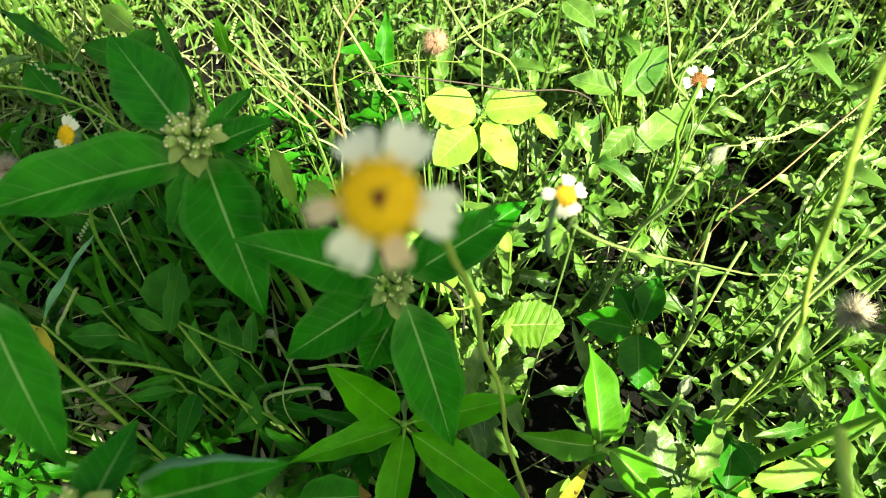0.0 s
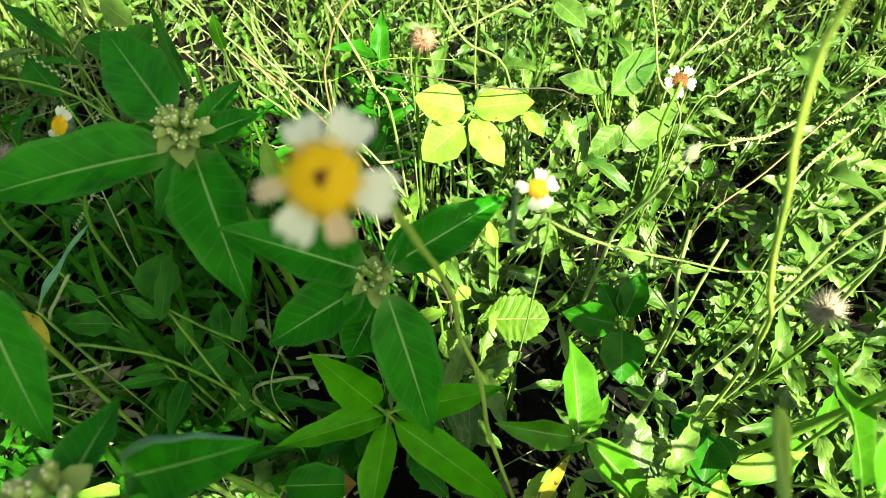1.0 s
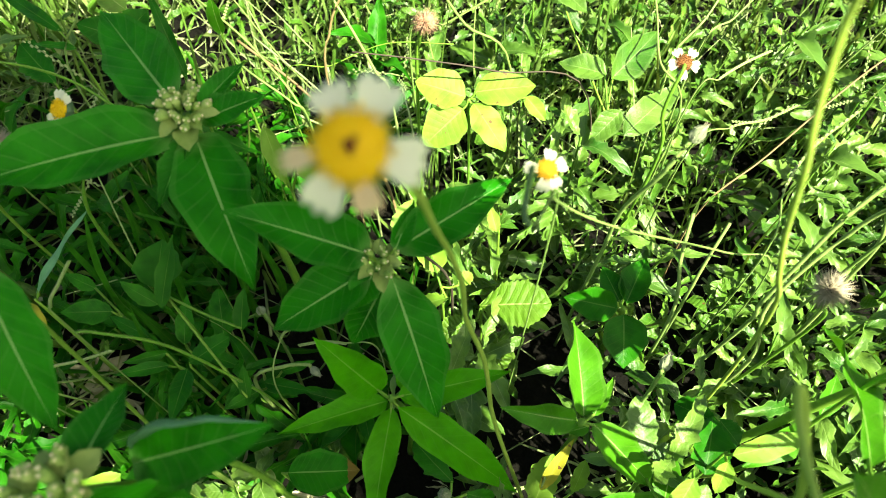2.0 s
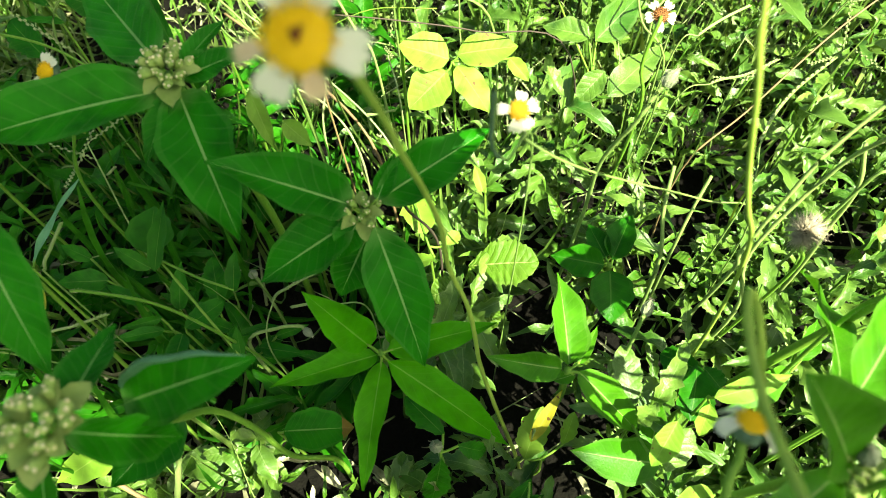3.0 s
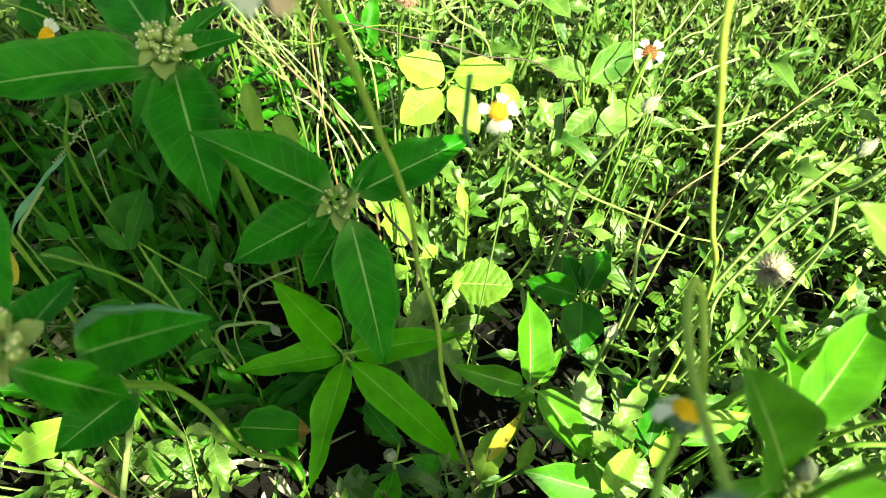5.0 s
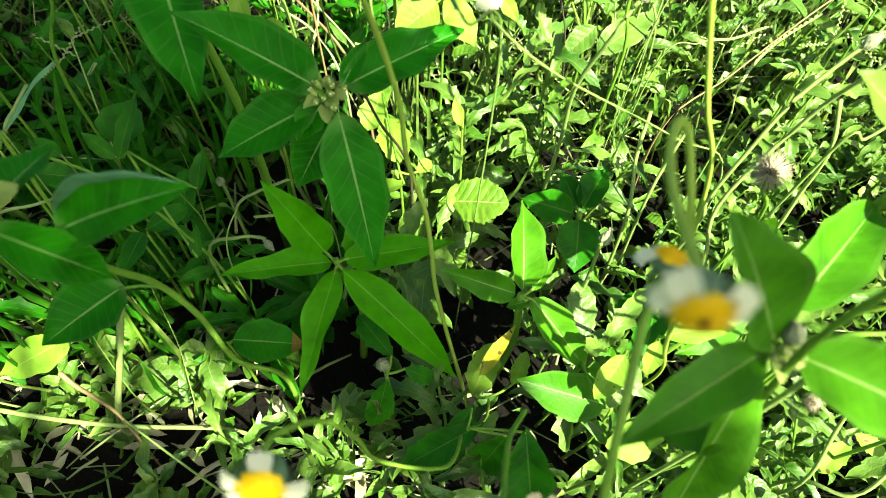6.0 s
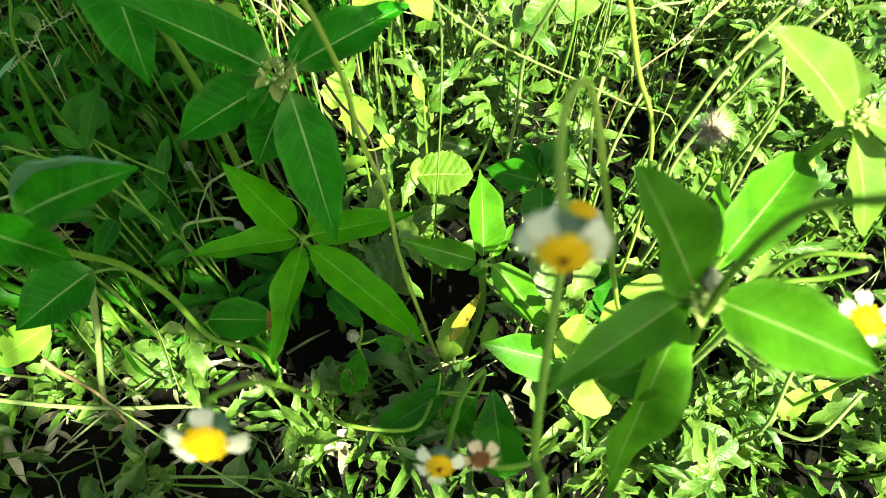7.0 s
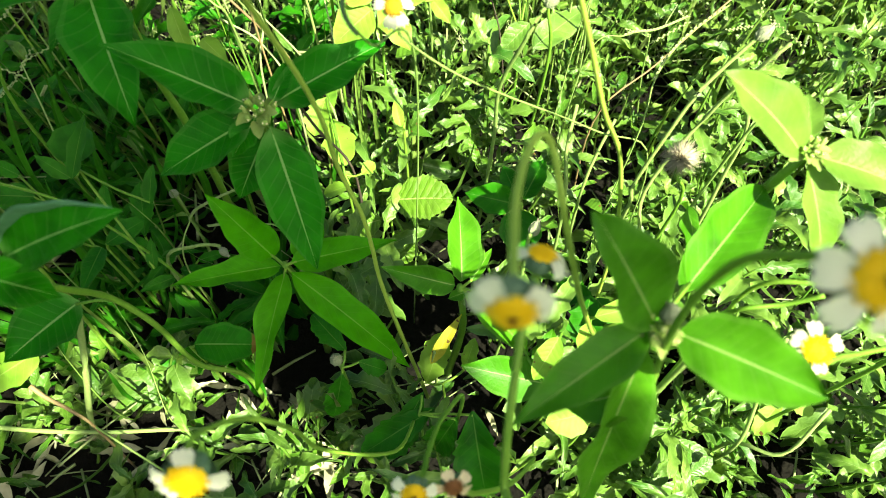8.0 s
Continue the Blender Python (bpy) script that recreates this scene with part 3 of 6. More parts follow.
def leafy_plant(root, leaves, kind, mat, label, category="plant", seed=1, teeth=0, name="leafy_plant", group="", stem_mat=None, hub=None, arch=0.1, crinkle=0.0):
    """A low plant: each leaf on its own stalk from a hub."""
    r = random.Random(seed)
    org = Vector(root)
    ob = thing(name, root, label, category, group)
    h = Vector(hub) - org if hub else Vector((0, 0, 0.02))
    part("stem", stem_mesh([(0, 0, 0), h * 0.5 + Vector((0.003, -0.002, 0)), h], 0.0012, 0.0008, stem_mat or STEM_GREEN, rnd=r), ob)
    for bx, by, bz, tx, ty, tz, w in leaves:
        b, t = Vector((bx, by, bz)) - org, Vector((tx, ty, tz)) - org
        face = FACE + Vector((r.uniform(-0.3, 0.3), r.uniform(-0.2, 0.2), 0))
        me = leaf_mesh(kind, mat, (t - b).length, w, arch=arch * r.uniform(0.5, 1.4), fold=r.uniform(0.05, 0.2), wave=r.uniform(0.01, 0.03), rows=teeth * 4 if teeth else 16, cols=4, teeth=teeth, bite=0.26 if not crinkle else 0.16, droop=0, crinkle=crinkle, rnd=r)
        part("leaf", me, ob, "", aim(b, t, face))
        if (b - h).length > 0.003:
            v, f = tube_arrays(smooth_line([h, (h + b) / 2 - Vector((0, 0, 0.002)), b + (t - b) * 0.04], 3), [0.0008] * 7, 5)
            part("leaf_stalk", to_mesh("leaf_stalk", v, f, stem_mat or STEM_GREEN), ob)
    return ob


def lone_stem(points, r0, r1, mat, label, name="plant_stem", category="stem", hair=0.0):
    root = Vector(points[-1])
    ob = thing(name, root, label, category)
    line = [Vector(p) - root for p in points]
    part("stalk", stem_mesh(line, r0, r1, mat), ob)
    if hair:
        part("bristles", stem_mesh(line, r0, r1, PAPPUS, hair=hair, bare=True), ob, "fine pale hairs on the stalk")["kind"] = "stuff"
    return ob


def beaded_spike(points, label, mat=None):
    """A grass seed spike: a thin stalk from the root set with small beads along its end; points run from root to tip."""
    root = Vector(points[0])
    ob = thing("grass_spike", root, label, "grass", "grass spikes")
    line = smooth_line([Vector(p) - root for p in points], 10)
    v, f = tube_arrays(line, [0.0005] * len(line), 5)
    part("stalk", to_mesh("stalk", v, f, STEM_PALE), ob)
    st = ([], [])
    for i in range(len(line) // 2, len(line) - 1):
        d = (line[i + 1] - line[i])
        n = max(1, int(d.length / 0.0017))
        side = d.cross(Vector((0, -0.5, 0.85))).normalized() * 0.0006
        for k in range(n):
            add_arrays(st, ball_arrays(0.00085, 1.5, 4, 5, line[i] + d * k / n + side * (1 if k % 2 else -1), d.normalized()))
    part("seed_spike", to_mesh("seed_spike", st[0], st[1], mat or SEEDHEAD), ob, "beaded seed spike")["kind"] = "stuff"
    return ob


# ---- ground ----
def hill(x, y):
    return 0.012 * noise.noise(Vector((x * 4.0, y * 4.0, 0.3))) + 0.05 * noise.noise(Vector((x * 0.4, y * 0.4, 5.0))) * min(1, (x * x + y * y) / 4)


def ground():
    xs = sorted(set([-1000, -300, -100, -40, -15, -8, -5, -3.5, -2.5, -1.8, -1.2] + [i * 0.05 for i in range(-18, 25)] + [1.6, 2.2, 3, 4, 6, 10, 20, 45, 110, 300, 1000]))
    v = [(x, y, hill(x, y) if abs(x) < 30 and abs(y) < 30 else 0.0) for y in xs for x in xs]
    n = len(xs)
    f = [(j * n + i, j * n + i + 1, (j + 1) * n + i + 1, (j + 1) * n + i) for j in range(n - 1) for i in range(n - 1)]
    tagged(new("ground", to_mesh("ground", v, f, SOIL)), "bare soil, darkened in colour for the shade under the weeds", "ground", kind="structure")


ground()


# ---- added tree, unseen behind the camera, whose leafy crown shades the middle of the patch ----
# holes left in the added crown so sun flecks reach the weeds
CROWN_GAPS = ((-0.131, 0.397, 0.022), (0.011, 0.271, 0.014), (-0.047, 0.285, 0.016), (0.095, 0.300, 0.006),
              (0.038, 0.085, 0.012), (0.058, 0.052, 0.010), (0.003, 0.095, 0.010), (-0.10, 0.235, 0.012), (0.108, 0.045, 0.012))


def added_shade_tree():
    r = random.Random(11)
    along, across = Vector((0.64, -0.77, 0)), Vector((0.77, 0.64, 0))      # towards the sun, and square to it
    root = along * 1.0 - across * 0.2
    ob = thing("tree", root, "unseen young tree, added to shade the weeds with its crown", "tree")
    top = along * 0.92 - across * 0.05 + Vector((0, 0, 1.75)) - root
    v, f = tube_arrays(smooth_line([(0, 0, -0.03), (0.01, 0.0, 0.4), (-0.01, 0.01, 0.9), top * 0.75 + Vector((0.01, 0, 0.05)), top], 4), [0.016 - 0.0007 * i for i in range(17)], 10)
    part("trunk", to_mesh("trunk", v, f, BARK), ob)
    for k in range(6):
        a = Vector((0, 0, 1.0)).lerp(top, k / 6)
        b = along * 0.9 + across * r.uniform(-0.18, 0.07) + Vector((0, 0, 1.25 + 0.09 * k)) - root
        v, f = tube_arrays(smooth_line([a, a.lerp(b, 0.5) + Vector((0, 0, 0.03)), b], 4), [0.007 - 0.0006 * i for i in range(9)], 6)
        part("limb", to_mesh("limb", v, f, BARK), ob)
    st = ([], [], [])
    for j in range(2300):
        q, h0 = r.uniform(-0.30, 0.104), r.uniform(0.02, 0.77)
        low = 0.04 if q > 0.065 else 0.19 if q > 0.0 else 0.19 - 1.8 * q
        if j > 2080:                       # the top of the crown
            q, h0, low = r.uniform(-0.12, 0.10), r.uniform(0.68, 0.775), 0.0
        elif j > 1540:                     # the dense side of the crown, towards the open
            q, h0 = r.uniform(0.05, 0.13), r.uniform(0.06, 0.46)
            low = 0.0
        elif j > 1210:                     # a lower clump, past the gap that lets the light through
            q = r.uniform(-0.30, -0.01)
            h0 = r.uniform(-0.22, 0.125 - 0.9 * q)
        elif h0 < low + 0.03 or (h0 < 0.255 and q > 0.094) or (q < -0.065 and r.random() < 0.6):
            continue
        a = r.uniform(0.8, 1.0)
        p = along * a + across * q + Vector((0, 0, h0 + a * 1.19)) - root
        d = Vector((r.gauss(0, 1), r.gauss(0, 1), r.gauss(-0.3, 0.5))).normalized()
        ln = r.uniform(0.05, 0.075)
        rise = abs(d.z - 1.19 * d.dot(along))
        edge = 0.112 if h0 - 0.4 * ln * rise < 0.232 else 0.128 if h0 < 0.43 else 0.118 if h0 < 0.68 else 0.095
        if q + 0.25 * ln * (1 + abs(d.dot(across))) > edge or any((q - a1) ** 2 + (h0 - b1) ** 2 < (c1 + 0.25 * ln) ** 2 for a1, b1, c1 in CROWN_GAPS) or (1540 >= j > 1210 and h0 + 0.4 * ln * rise > 0.128 - 0.9 * q) or (j <= 1210 and h0 - 0.4 * ln * rise < low):
            continue
        lv, lf, lu = leaf_arrays("oval", ln, ln * r.uniform(0.5, 0.62), rows=5, cols=1, rnd=r)
        m = aim(p - d * ln * 0.5, p + d, SUN_TO + Vector((r.gauss(0, 0.3), r.gauss(0, 0.3), 0)))
        add_arrays(st, ([m @ Vector(w) for w in lv], lf, lu))
    part("crown", to_mesh("crown", st[0], st[1], SPURGE, st[2]), ob)


added_shade_tree()

# ---- the plants that can be told apart ----
spurge((-0.0988, 0.1896, 0.2977), (-0.0838, 0.2196, 0.0),
    [(-0.1041, 0.1769, 0.2921, -0.1795, 0.1525, 0.2969, 0.0293),
     (-0.1089, 0.1989, 0.3000, -0.1495, 0.2536, 0.2952, 0.0360),
     (-0.0917, 0.1778, 0.2891, -0.0670, 0.1235, 0.2717, 0.0297),
     (-0.0874, 0.1836, 0.2986, -0.0659, 0.1939, 0.3051, 0.0138),
     (-0.0885, 0.1892, 0.3022, -0.0750, 0.2090, 0.3086, 0.0090),
     (-0.0967, 0.1722, 0.2939, -0.1074, 0.1554, 0.2810, 0.0102),
     (-0.1089, 0.1892, 0.2939, -0.1411, 0.1925, 0.2865, 0.0106)],
    'tall dark green spurge with pale flower cluster on top', heads=24, head=0.0112, seed=3, slim=(1,))
spurge((-0.0211, 0.1424, 0.2623), (-0.0111, 0.1724, 0.0),
    [(-0.0262, 0.1447, 0.2684, -0.0748, 0.1391, 0.3039, 0.0238),
     (-0.0266, 0.1375, 0.2593, -0.0656, 0.1209, 0.2418, 0.0240),
     (-0.0106, 0.1346, 0.2551, 0.0040, 0.0957, 0.2048, 0.0268),
     (-0.0090, 0.1508, 0.2652, 0.0346, 0.1754, 0.2759, 0.0213),
     (-0.0147, 0.1377, 0.2464, -0.0337, 0.1236, 0.2222, 0.0223),
     (-0.0081, 0.1477, 0.2701, -0.0062, 0.1627, 0.2766, 0.0090),
     (-0.0209, 0.1374, 0.2636, -0.0314, 0.1261, 0.2509, 0.0141)],
    'dark green spurge with small pinkish green flower cluster', heads=11, head=0.0088, seed=4)
spurge((-0.0196, 0.1173, 0.1691), (-0.0146, 0.1373, 0.0),
    [(-0.0249, 0.1189, 0.1735, -0.0527, 0.1283, 0.2179, 0.0256),
     (-0.0211, 0.1149, 0.1712, -0.0708, 0.0922, 0.1875, 0.0186),
     (-0.0188, 0.1128, 0.1677, -0.0269, 0.0509, 0.1549, 0.0205),
     (-0.0160, 0.1134, 0.1669, 0.0496, 0.0874, 0.0983, 0.0262),
     (-0.0157, 0.1175, 0.1705, 0.0405, 0.1270, 0.1812, 0.0210),
     (-0.0135, 0.1211, 0.1679, -0.0011, 0.1445, 0.1759, 0.0208)],
    'bright green star-leaved spurge seedling growing in shade', heads=0, young=True, seed=5)
spurge((0.0748, 0.1037, 0.1750), (0.0748, 0.1187, 0.0),
    [(0.0756, 0.1061, 0.1765, 0.0729, 0.1516, 0.1889, 0.0254),
     (0.0719, 0.1041, 0.1753, 0.0335, 0.1049, 0.1915, 0.0183),
     (0.0806, 0.1033, 0.1737, 0.1161, 0.0806, 0.1386, 0.0227),
     (0.0804, 0.1061, 0.1766, 0.0917, 0.1254, 0.1798, 0.0074),
     (0.0788, 0.1025, 0.1720, 0.0689, 0.1018, 0.1642, 0.0086)],
    'young spurge with half sunlit narrow leaves', heads=0, young=True, mat=SPURGE_HALF_LIT, seed=6)
spurge((0.1167, 0.1899, 0.1265), (0.1167, 0.1999, 0.0),
    [(0.1132, 0.1899, 0.1264, 0.0808, 0.1973, 0.1269, 0.0205),
     (0.1167, 0.1869, 0.1246, 0.1166, 0.1582, 0.1086, 0.0274),
     (0.1181, 0.1925, 0.1282, 0.1330, 0.2212, 0.1349, 0.0185),
     (0.1145, 0.1934, 0.1287, 0.1057, 0.2166, 0.1314, 0.0142)],
    'small dark green spurge seedling with striped shade', heads=0, seed=7, mat=SHADE_LEAF)
spurge((0.1292, 0.0233, 0.3070), (0.1442, 0.0533, 0.0),
    [(0.1251, 0.0242, 0.3144, 0.1000, 0.0341, 0.3546, 0.0223),
     (0.1239, 0.0206, 0.3077, 0.0827, -0.0088, 0.3041, 0.0165),
     (0.1258, 0.0152, 0.2907, 0.1202, -0.0172, 0.2087, 0.0221),
     (0.1395, 0.0175, 0.3106, 0.1721, -0.0030, 0.3177, 0.0235),
     (0.1518, 0.0512, 0.2795, 0.1918, 0.0985, 0.2807, 0.0240),
     (0.1587, 0.0599, 0.2615, 0.1911, 0.1434, 0.2004, 0.0222),
     (0.1321, 0.0171, 0.2651, 0.1084, 0.0111, 0.2609, 0.0188)],
    'large spurge with half sunlit broad leaves', heads=12, head=0.0075, seed=8, young=True, broad=True, slim=(1, 2))
spurge((0.1952, 0.0950, 0.3070), (0.1452, 0.1150, 0.0),
    [(0.1874, 0.0921, 0.3109, 0.1533, 0.1023, 0.3390, 0.0212),
     (0.2005, 0.0923, 0.3067, 0.2296, 0.0809, 0.3056, 0.0189),
     (0.1941, 0.0903, 0.3042, 0.2109, 0.0681, 0.2708, 0.0163),
     (0.1965, 0.1038, 0.3087, 0.2023, 0.1241, 0.3069, 0.0099)],
    'sunlit pale green spurge with yellowish flower cluster', heads=9, head=0.006, seed=9, young=True, broad=True, mat=SPURGE_LIT)
spurge((-0.1013, 0.0370, 0.3151), (-0.0486, 0.0861, 0.0),
    [(-0.0961, 0.0349, 0.3103, -0.0795, 0.0475, 0.2653, 0.0163),
     (-0.0964, 0.0435, 0.3098, -0.0933, 0.0731, 0.3038, 0.0147),
     (-0.0955, 0.0545, 0.2813, -0.0448, 0.0588, 0.3088, 0.0212),
     (-0.1059, 0.0314, 0.3079, -0.1136, 0.0133, 0.2724, 0.0154),
     (-0.1046, 0.0753, 0.2028, -0.1290, 0.0440, 0.2036, 0.0272)],
    'dark spurge with curled leaf and blurred flower cluster', heads=24, head=0.0115, seed=10, stem_via=[(-0.0500, 0.0828, 0.0876), (-0.0708, 0.0780, 0.1193), (-0.0775, 0.0762, 0.1759), (-0.0884, 0.0746, 0.2096), (-0.0896, 0.0559, 0.2565)], rolled=(-0.0448, 0.0588))
leafy_plant((-0.1560, 0.1150, 0.0),
    [(-0.1426, 0.1060, 0.3209, -0.1248, 0.0662, 0.2783, 0.0232)],
    'lance', SPURGE, 'single long dark green leaf hanging in shade', hub=(-0.1440, 0.1080, 0.3190), seed=20, name='spurge_shoot')
leafy_plant((0.0213, 0.3027, 0.0),
    [(0.0192, 0.2921, 0.2002, -0.0106, 0.2983, 0.2064, 0.0245),
     (0.0245, 0.2947, 0.2018, 0.0607, 0.2966, 0.2054, 0.0218),
     (0.0239, 0.2890, 0.1983, 0.0429, 0.2633, 0.1846, 0.0185),
     (0.0180, 0.2876, 0.1950, -0.0054, 0.2714, 0.1802, 0.0254),
     (0.0556, 0.2954, 0.1976, 0.0676, 0.2832, 0.1899, 0.0100)],
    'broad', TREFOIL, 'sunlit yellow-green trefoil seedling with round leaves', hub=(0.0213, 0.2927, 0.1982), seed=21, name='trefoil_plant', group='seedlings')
leafy_plant((0.1211, 0.3413, 0.0),
    [(0.1230, 0.3551, 0.1523, 0.1611, 0.3988, 0.1560, 0.0246),
     (0.1199, 0.3577, 0.1539, 0.0878, 0.3716, 0.1508, 0.0197),
     (0.1274, 0.3092, 0.1472, 0.1705, 0.3511, 0.1498, 0.0214),
     (0.0874, 0.4263, 0.1732, 0.1080, 0.4012, 0.1693, 0.0184),
     (0.1230, 0.3161, 0.1633, 0.1031, 0.3038, 0.1438, 0.0163)],
    'lance', TRIDAX_LEAF, 'pale green weed seedling lit by the sun', hub=(0.1211, 0.3313, 0.1374), seed=22, group='seedlings')
leafy_plant((0.0305, 0.2048, 0.0),
    [(0.0297, 0.1960, 0.1167, 0.0730, 0.1923, 0.1271, 0.0327),
     (0.0271, 0.1901, 0.1034, 0.0053, 0.1839, 0.0990, 0.0220),
     (0.0407, 0.1802, 0.1069, 0.0438, 0.1639, 0.0894, 0.0159)],
    'tooth', CRINKLED, 'crinkled toothed yellow-green leaf half in sun', hub=(0.0305, 0.1948, 0.1160), seed=23, teeth=14, crinkle=0.010, group='seedlings')
leafy_plant((-0.0850, 0.1085, 0.0),
    [(-0.0799, 0.0955, 0.1062, -0.0400, 0.0981, 0.1023, 0.0250)],
    'broad', BROWN_TIP, 'dark oval leaf with browned tip', hub=(-0.0850, 0.0975, 0.0969), seed=24, group='seedlings')
leafy_plant((-0.1293, 0.1109, 0.0),
    [(-0.1331, 0.1007, 0.0277, -0.1663, 0.0959, 0.0246, 0.0237),
     (-0.1346, 0.0956, 0.0248, -0.1577, 0.0770, 0.0079, 0.0130),
     (-0.1294, 0.1016, 0.0283, -0.1094, 0.0840, 0.0183, 0.0191)],
    'oval', TRIDAX_LEAF, 'three-leaved yellowish seedling over dry straw', hub=(-0.1293, 0.1009, 0.0279), seed=25, group='seedlings')
leafy_plant((0.1294, 0.0752, 0.0),
    [(0.1263, 0.0668, 0.1322, 0.0771, 0.0712, 0.1458, 0.0249),
     (0.1247, 0.0743, 0.1192, 0.1308, 0.1004, 0.1344, 0.0162)],
    'lance', SPURGE_HALF_LIT, 'green leaf low under the spurge', hub=(0.1294, 0.0652, 0.1313), seed=26, group='seedlings')
leafy_plant((-0.0165, 0.0436, 0.0),
    [(-0.0185, 0.0401, -0.0061, -0.0382, 0.0465, -0.0027, 0.0153),
     (-0.0160, 0.0419, -0.0051, -0.0143, 0.0569, 0.0037, 0.0153),
     (-0.0139, 0.0355, -0.0088, -0.0063, 0.0194, -0.0180, 0.0168),
     (-0.0182, 0.0368, -0.0080, -0.0292, 0.0312, -0.0114, 0.0114)],
    'oval', TRIDAX_LEAF, 'tiny round-leaved seedling on the litter', hub=(-0.0165, 0.0386, -0.0070), seed=27, group='seedlings')
leafy_plant((-0.0249, 0.0547, 0.0),
    [(-0.0199, 0.0544, 0.0426, -0.0428, 0.0436, 0.0303, 0.0178),
     (-0.0179, 0.0749, 0.0371, -0.0144, 0.0974, 0.0502, 0.0146),
     (-0.0243, 0.0511, 0.0464, -0.0118, 0.0580, 0.0390, 0.0142)],
    'tooth', TRIDAX_LEAF, 'small sunlit toothed seedling', hub=(-0.0249, 0.0447, 0.0311), seed=28, teeth=6, group='seedlings')
leafy_plant((0.0104, 0.0878, 0.0),
    [(0.0128, 0.0861, 0.1248, -0.0088, 0.1082, 0.1259, 0.0164),
     (0.0107, 0.0751, 0.1185, 0.0047, 0.0597, 0.0864, 0.0192),
     (0.0195, 0.0811, 0.1220, 0.0354, 0.0806, 0.1103, 0.0126)],
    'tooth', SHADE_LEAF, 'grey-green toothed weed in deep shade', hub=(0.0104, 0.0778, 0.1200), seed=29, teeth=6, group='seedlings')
leafy_plant((0.0554, 0.0597, 0.0),
    [(0.0574, 0.0601, 0.1334, 0.0379, 0.0336, 0.0947, 0.0213),
     (0.0640, 0.0528, 0.1292, 0.0237, 0.0354, 0.0956, 0.0213),
     (0.0837, 0.0482, 0.1383, 0.0944, 0.0133, 0.0951, 0.0325),
     (0.0753, 0.0452, 0.1365, 0.0641, 0.0380, 0.0975, 0.0210)],
    'tooth', SHADE_LEAF, 'broad toothed daisy leaves in shade', hub=(0.0554, 0.0497, 0.1273), seed=30, teeth=7, group='seedlings')
leafy_plant((0.0633, 0.1007, 0.0),
    [(0.0615, 0.0864, 0.1082, 0.0786, 0.1082, 0.1326, 0.0077)],
    'lance', YELLOWED, 'wilted yellow leaf with black specks', hub=(0.0633, 0.0907, 0.1165), seed=31, group='seedlings', stem_mat=STEM_PALE)
leafy_plant((0.0693, 0.0917, 0.0),
    [(0.0592, 0.0811, 0.0878, 0.0694, 0.1050, 0.1133, 0.0212),
     (0.0821, 0.0884, 0.0922, 0.0877, 0.1020, 0.1117, 0.0113)],
    'tooth', TREFOIL, 'pale sunlit leaf under the wilted one', hub=(0.0693, 0.0817, 0.0882), seed=32, teeth=5, group='seedlings')
leafy_plant((0.1102, 0.0952, 0.0),
    [(0.1110, 0.0907, 0.1485, 0.1071, 0.1221, 0.1625, 0.0185),
     (0.1146, 0.0902, 0.1482, 0.1253, 0.0998, 0.1487, 0.0131),
     (0.1209, 0.0577, 0.1514, 0.1347, 0.0766, 0.1638, 0.0174)],
    'tooth', TRIDAX_LEAF, 'sunlit pale toothed leaves', hub=(0.1102, 0.0852, 0.1450), seed=33, teeth=5, group='seedlings')
leafy_plant((0.1522, 0.1250, 0.0),
    [(0.1521, 0.1176, 0.1428, 0.1445, 0.0882, 0.1358, 0.0258),
     (0.1537, 0.1150, 0.1412, 0.1347, 0.1267, 0.1364, 0.0189),
     (0.1553, 0.1163, 0.1420, 0.1663, 0.1044, 0.1347, 0.0156)],
    'tooth', SHADE_LEAF, 'dark toothed leaf with sunlit lower half', hub=(0.1522, 0.1150, 0.1411), seed=34, teeth=6, group='seedlings')
leafy_plant((0.0398, 0.2363, 0.0),
    [(0.0383, 0.2238, 0.1586, 0.0336, 0.2383, 0.1670, 0.0075)],
    'lance', TREFOIL, 'small yellow-green leaf on a pale stem', hub=(0.0398, 0.2263, 0.1601), seed=35, group='seedlings')
leafy_plant((0.0055, 0.2010, 0.0),
    [(-0.0116, 0.2523, 0.1515, -0.0186, 0.2301, 0.1386, 0.0215),
     (-0.0069, 0.2402, 0.1445, 0.0035, 0.2080, 0.1376, 0.0248),
     (0.0094, 0.1854, 0.1477, -0.0080, 0.1860, 0.1363, 0.0115),
     (0.0156, 0.1916, 0.1513, 0.0234, 0.1980, 0.1551, 0.0100)],
    'tooth', TREFOIL, 'sunlit yellow-green leaf between spurges', hub=(0.0055, 0.1910, 0.1508), seed=36, teeth=5, group='seedlings')
leafy_plant((-0.1428, 0.1828, 0.0),
    [(-0.1474, 0.1689, 0.1693, -0.1684, 0.1794, 0.1755, 0.0093),
     (-0.1418, 0.1626, 0.1772, -0.1394, 0.2004, 0.1895, 0.0105),
     (-0.1516, 0.1806, 0.1648, -0.1527, 0.2093, 0.1712, 0.0258),
     (-0.1021, 0.1571, 0.1627, -0.1008, 0.1768, 0.1753, 0.0093),
     (-0.0986, 0.1255, 0.1427, -0.1013, 0.1413, 0.1526, 0.0081)],
    'lance', GRASS_BROAD, 'narrow grey-green leaves in shade', hub=(-0.1428, 0.1728, 0.1719), seed=37, group='seedlings')
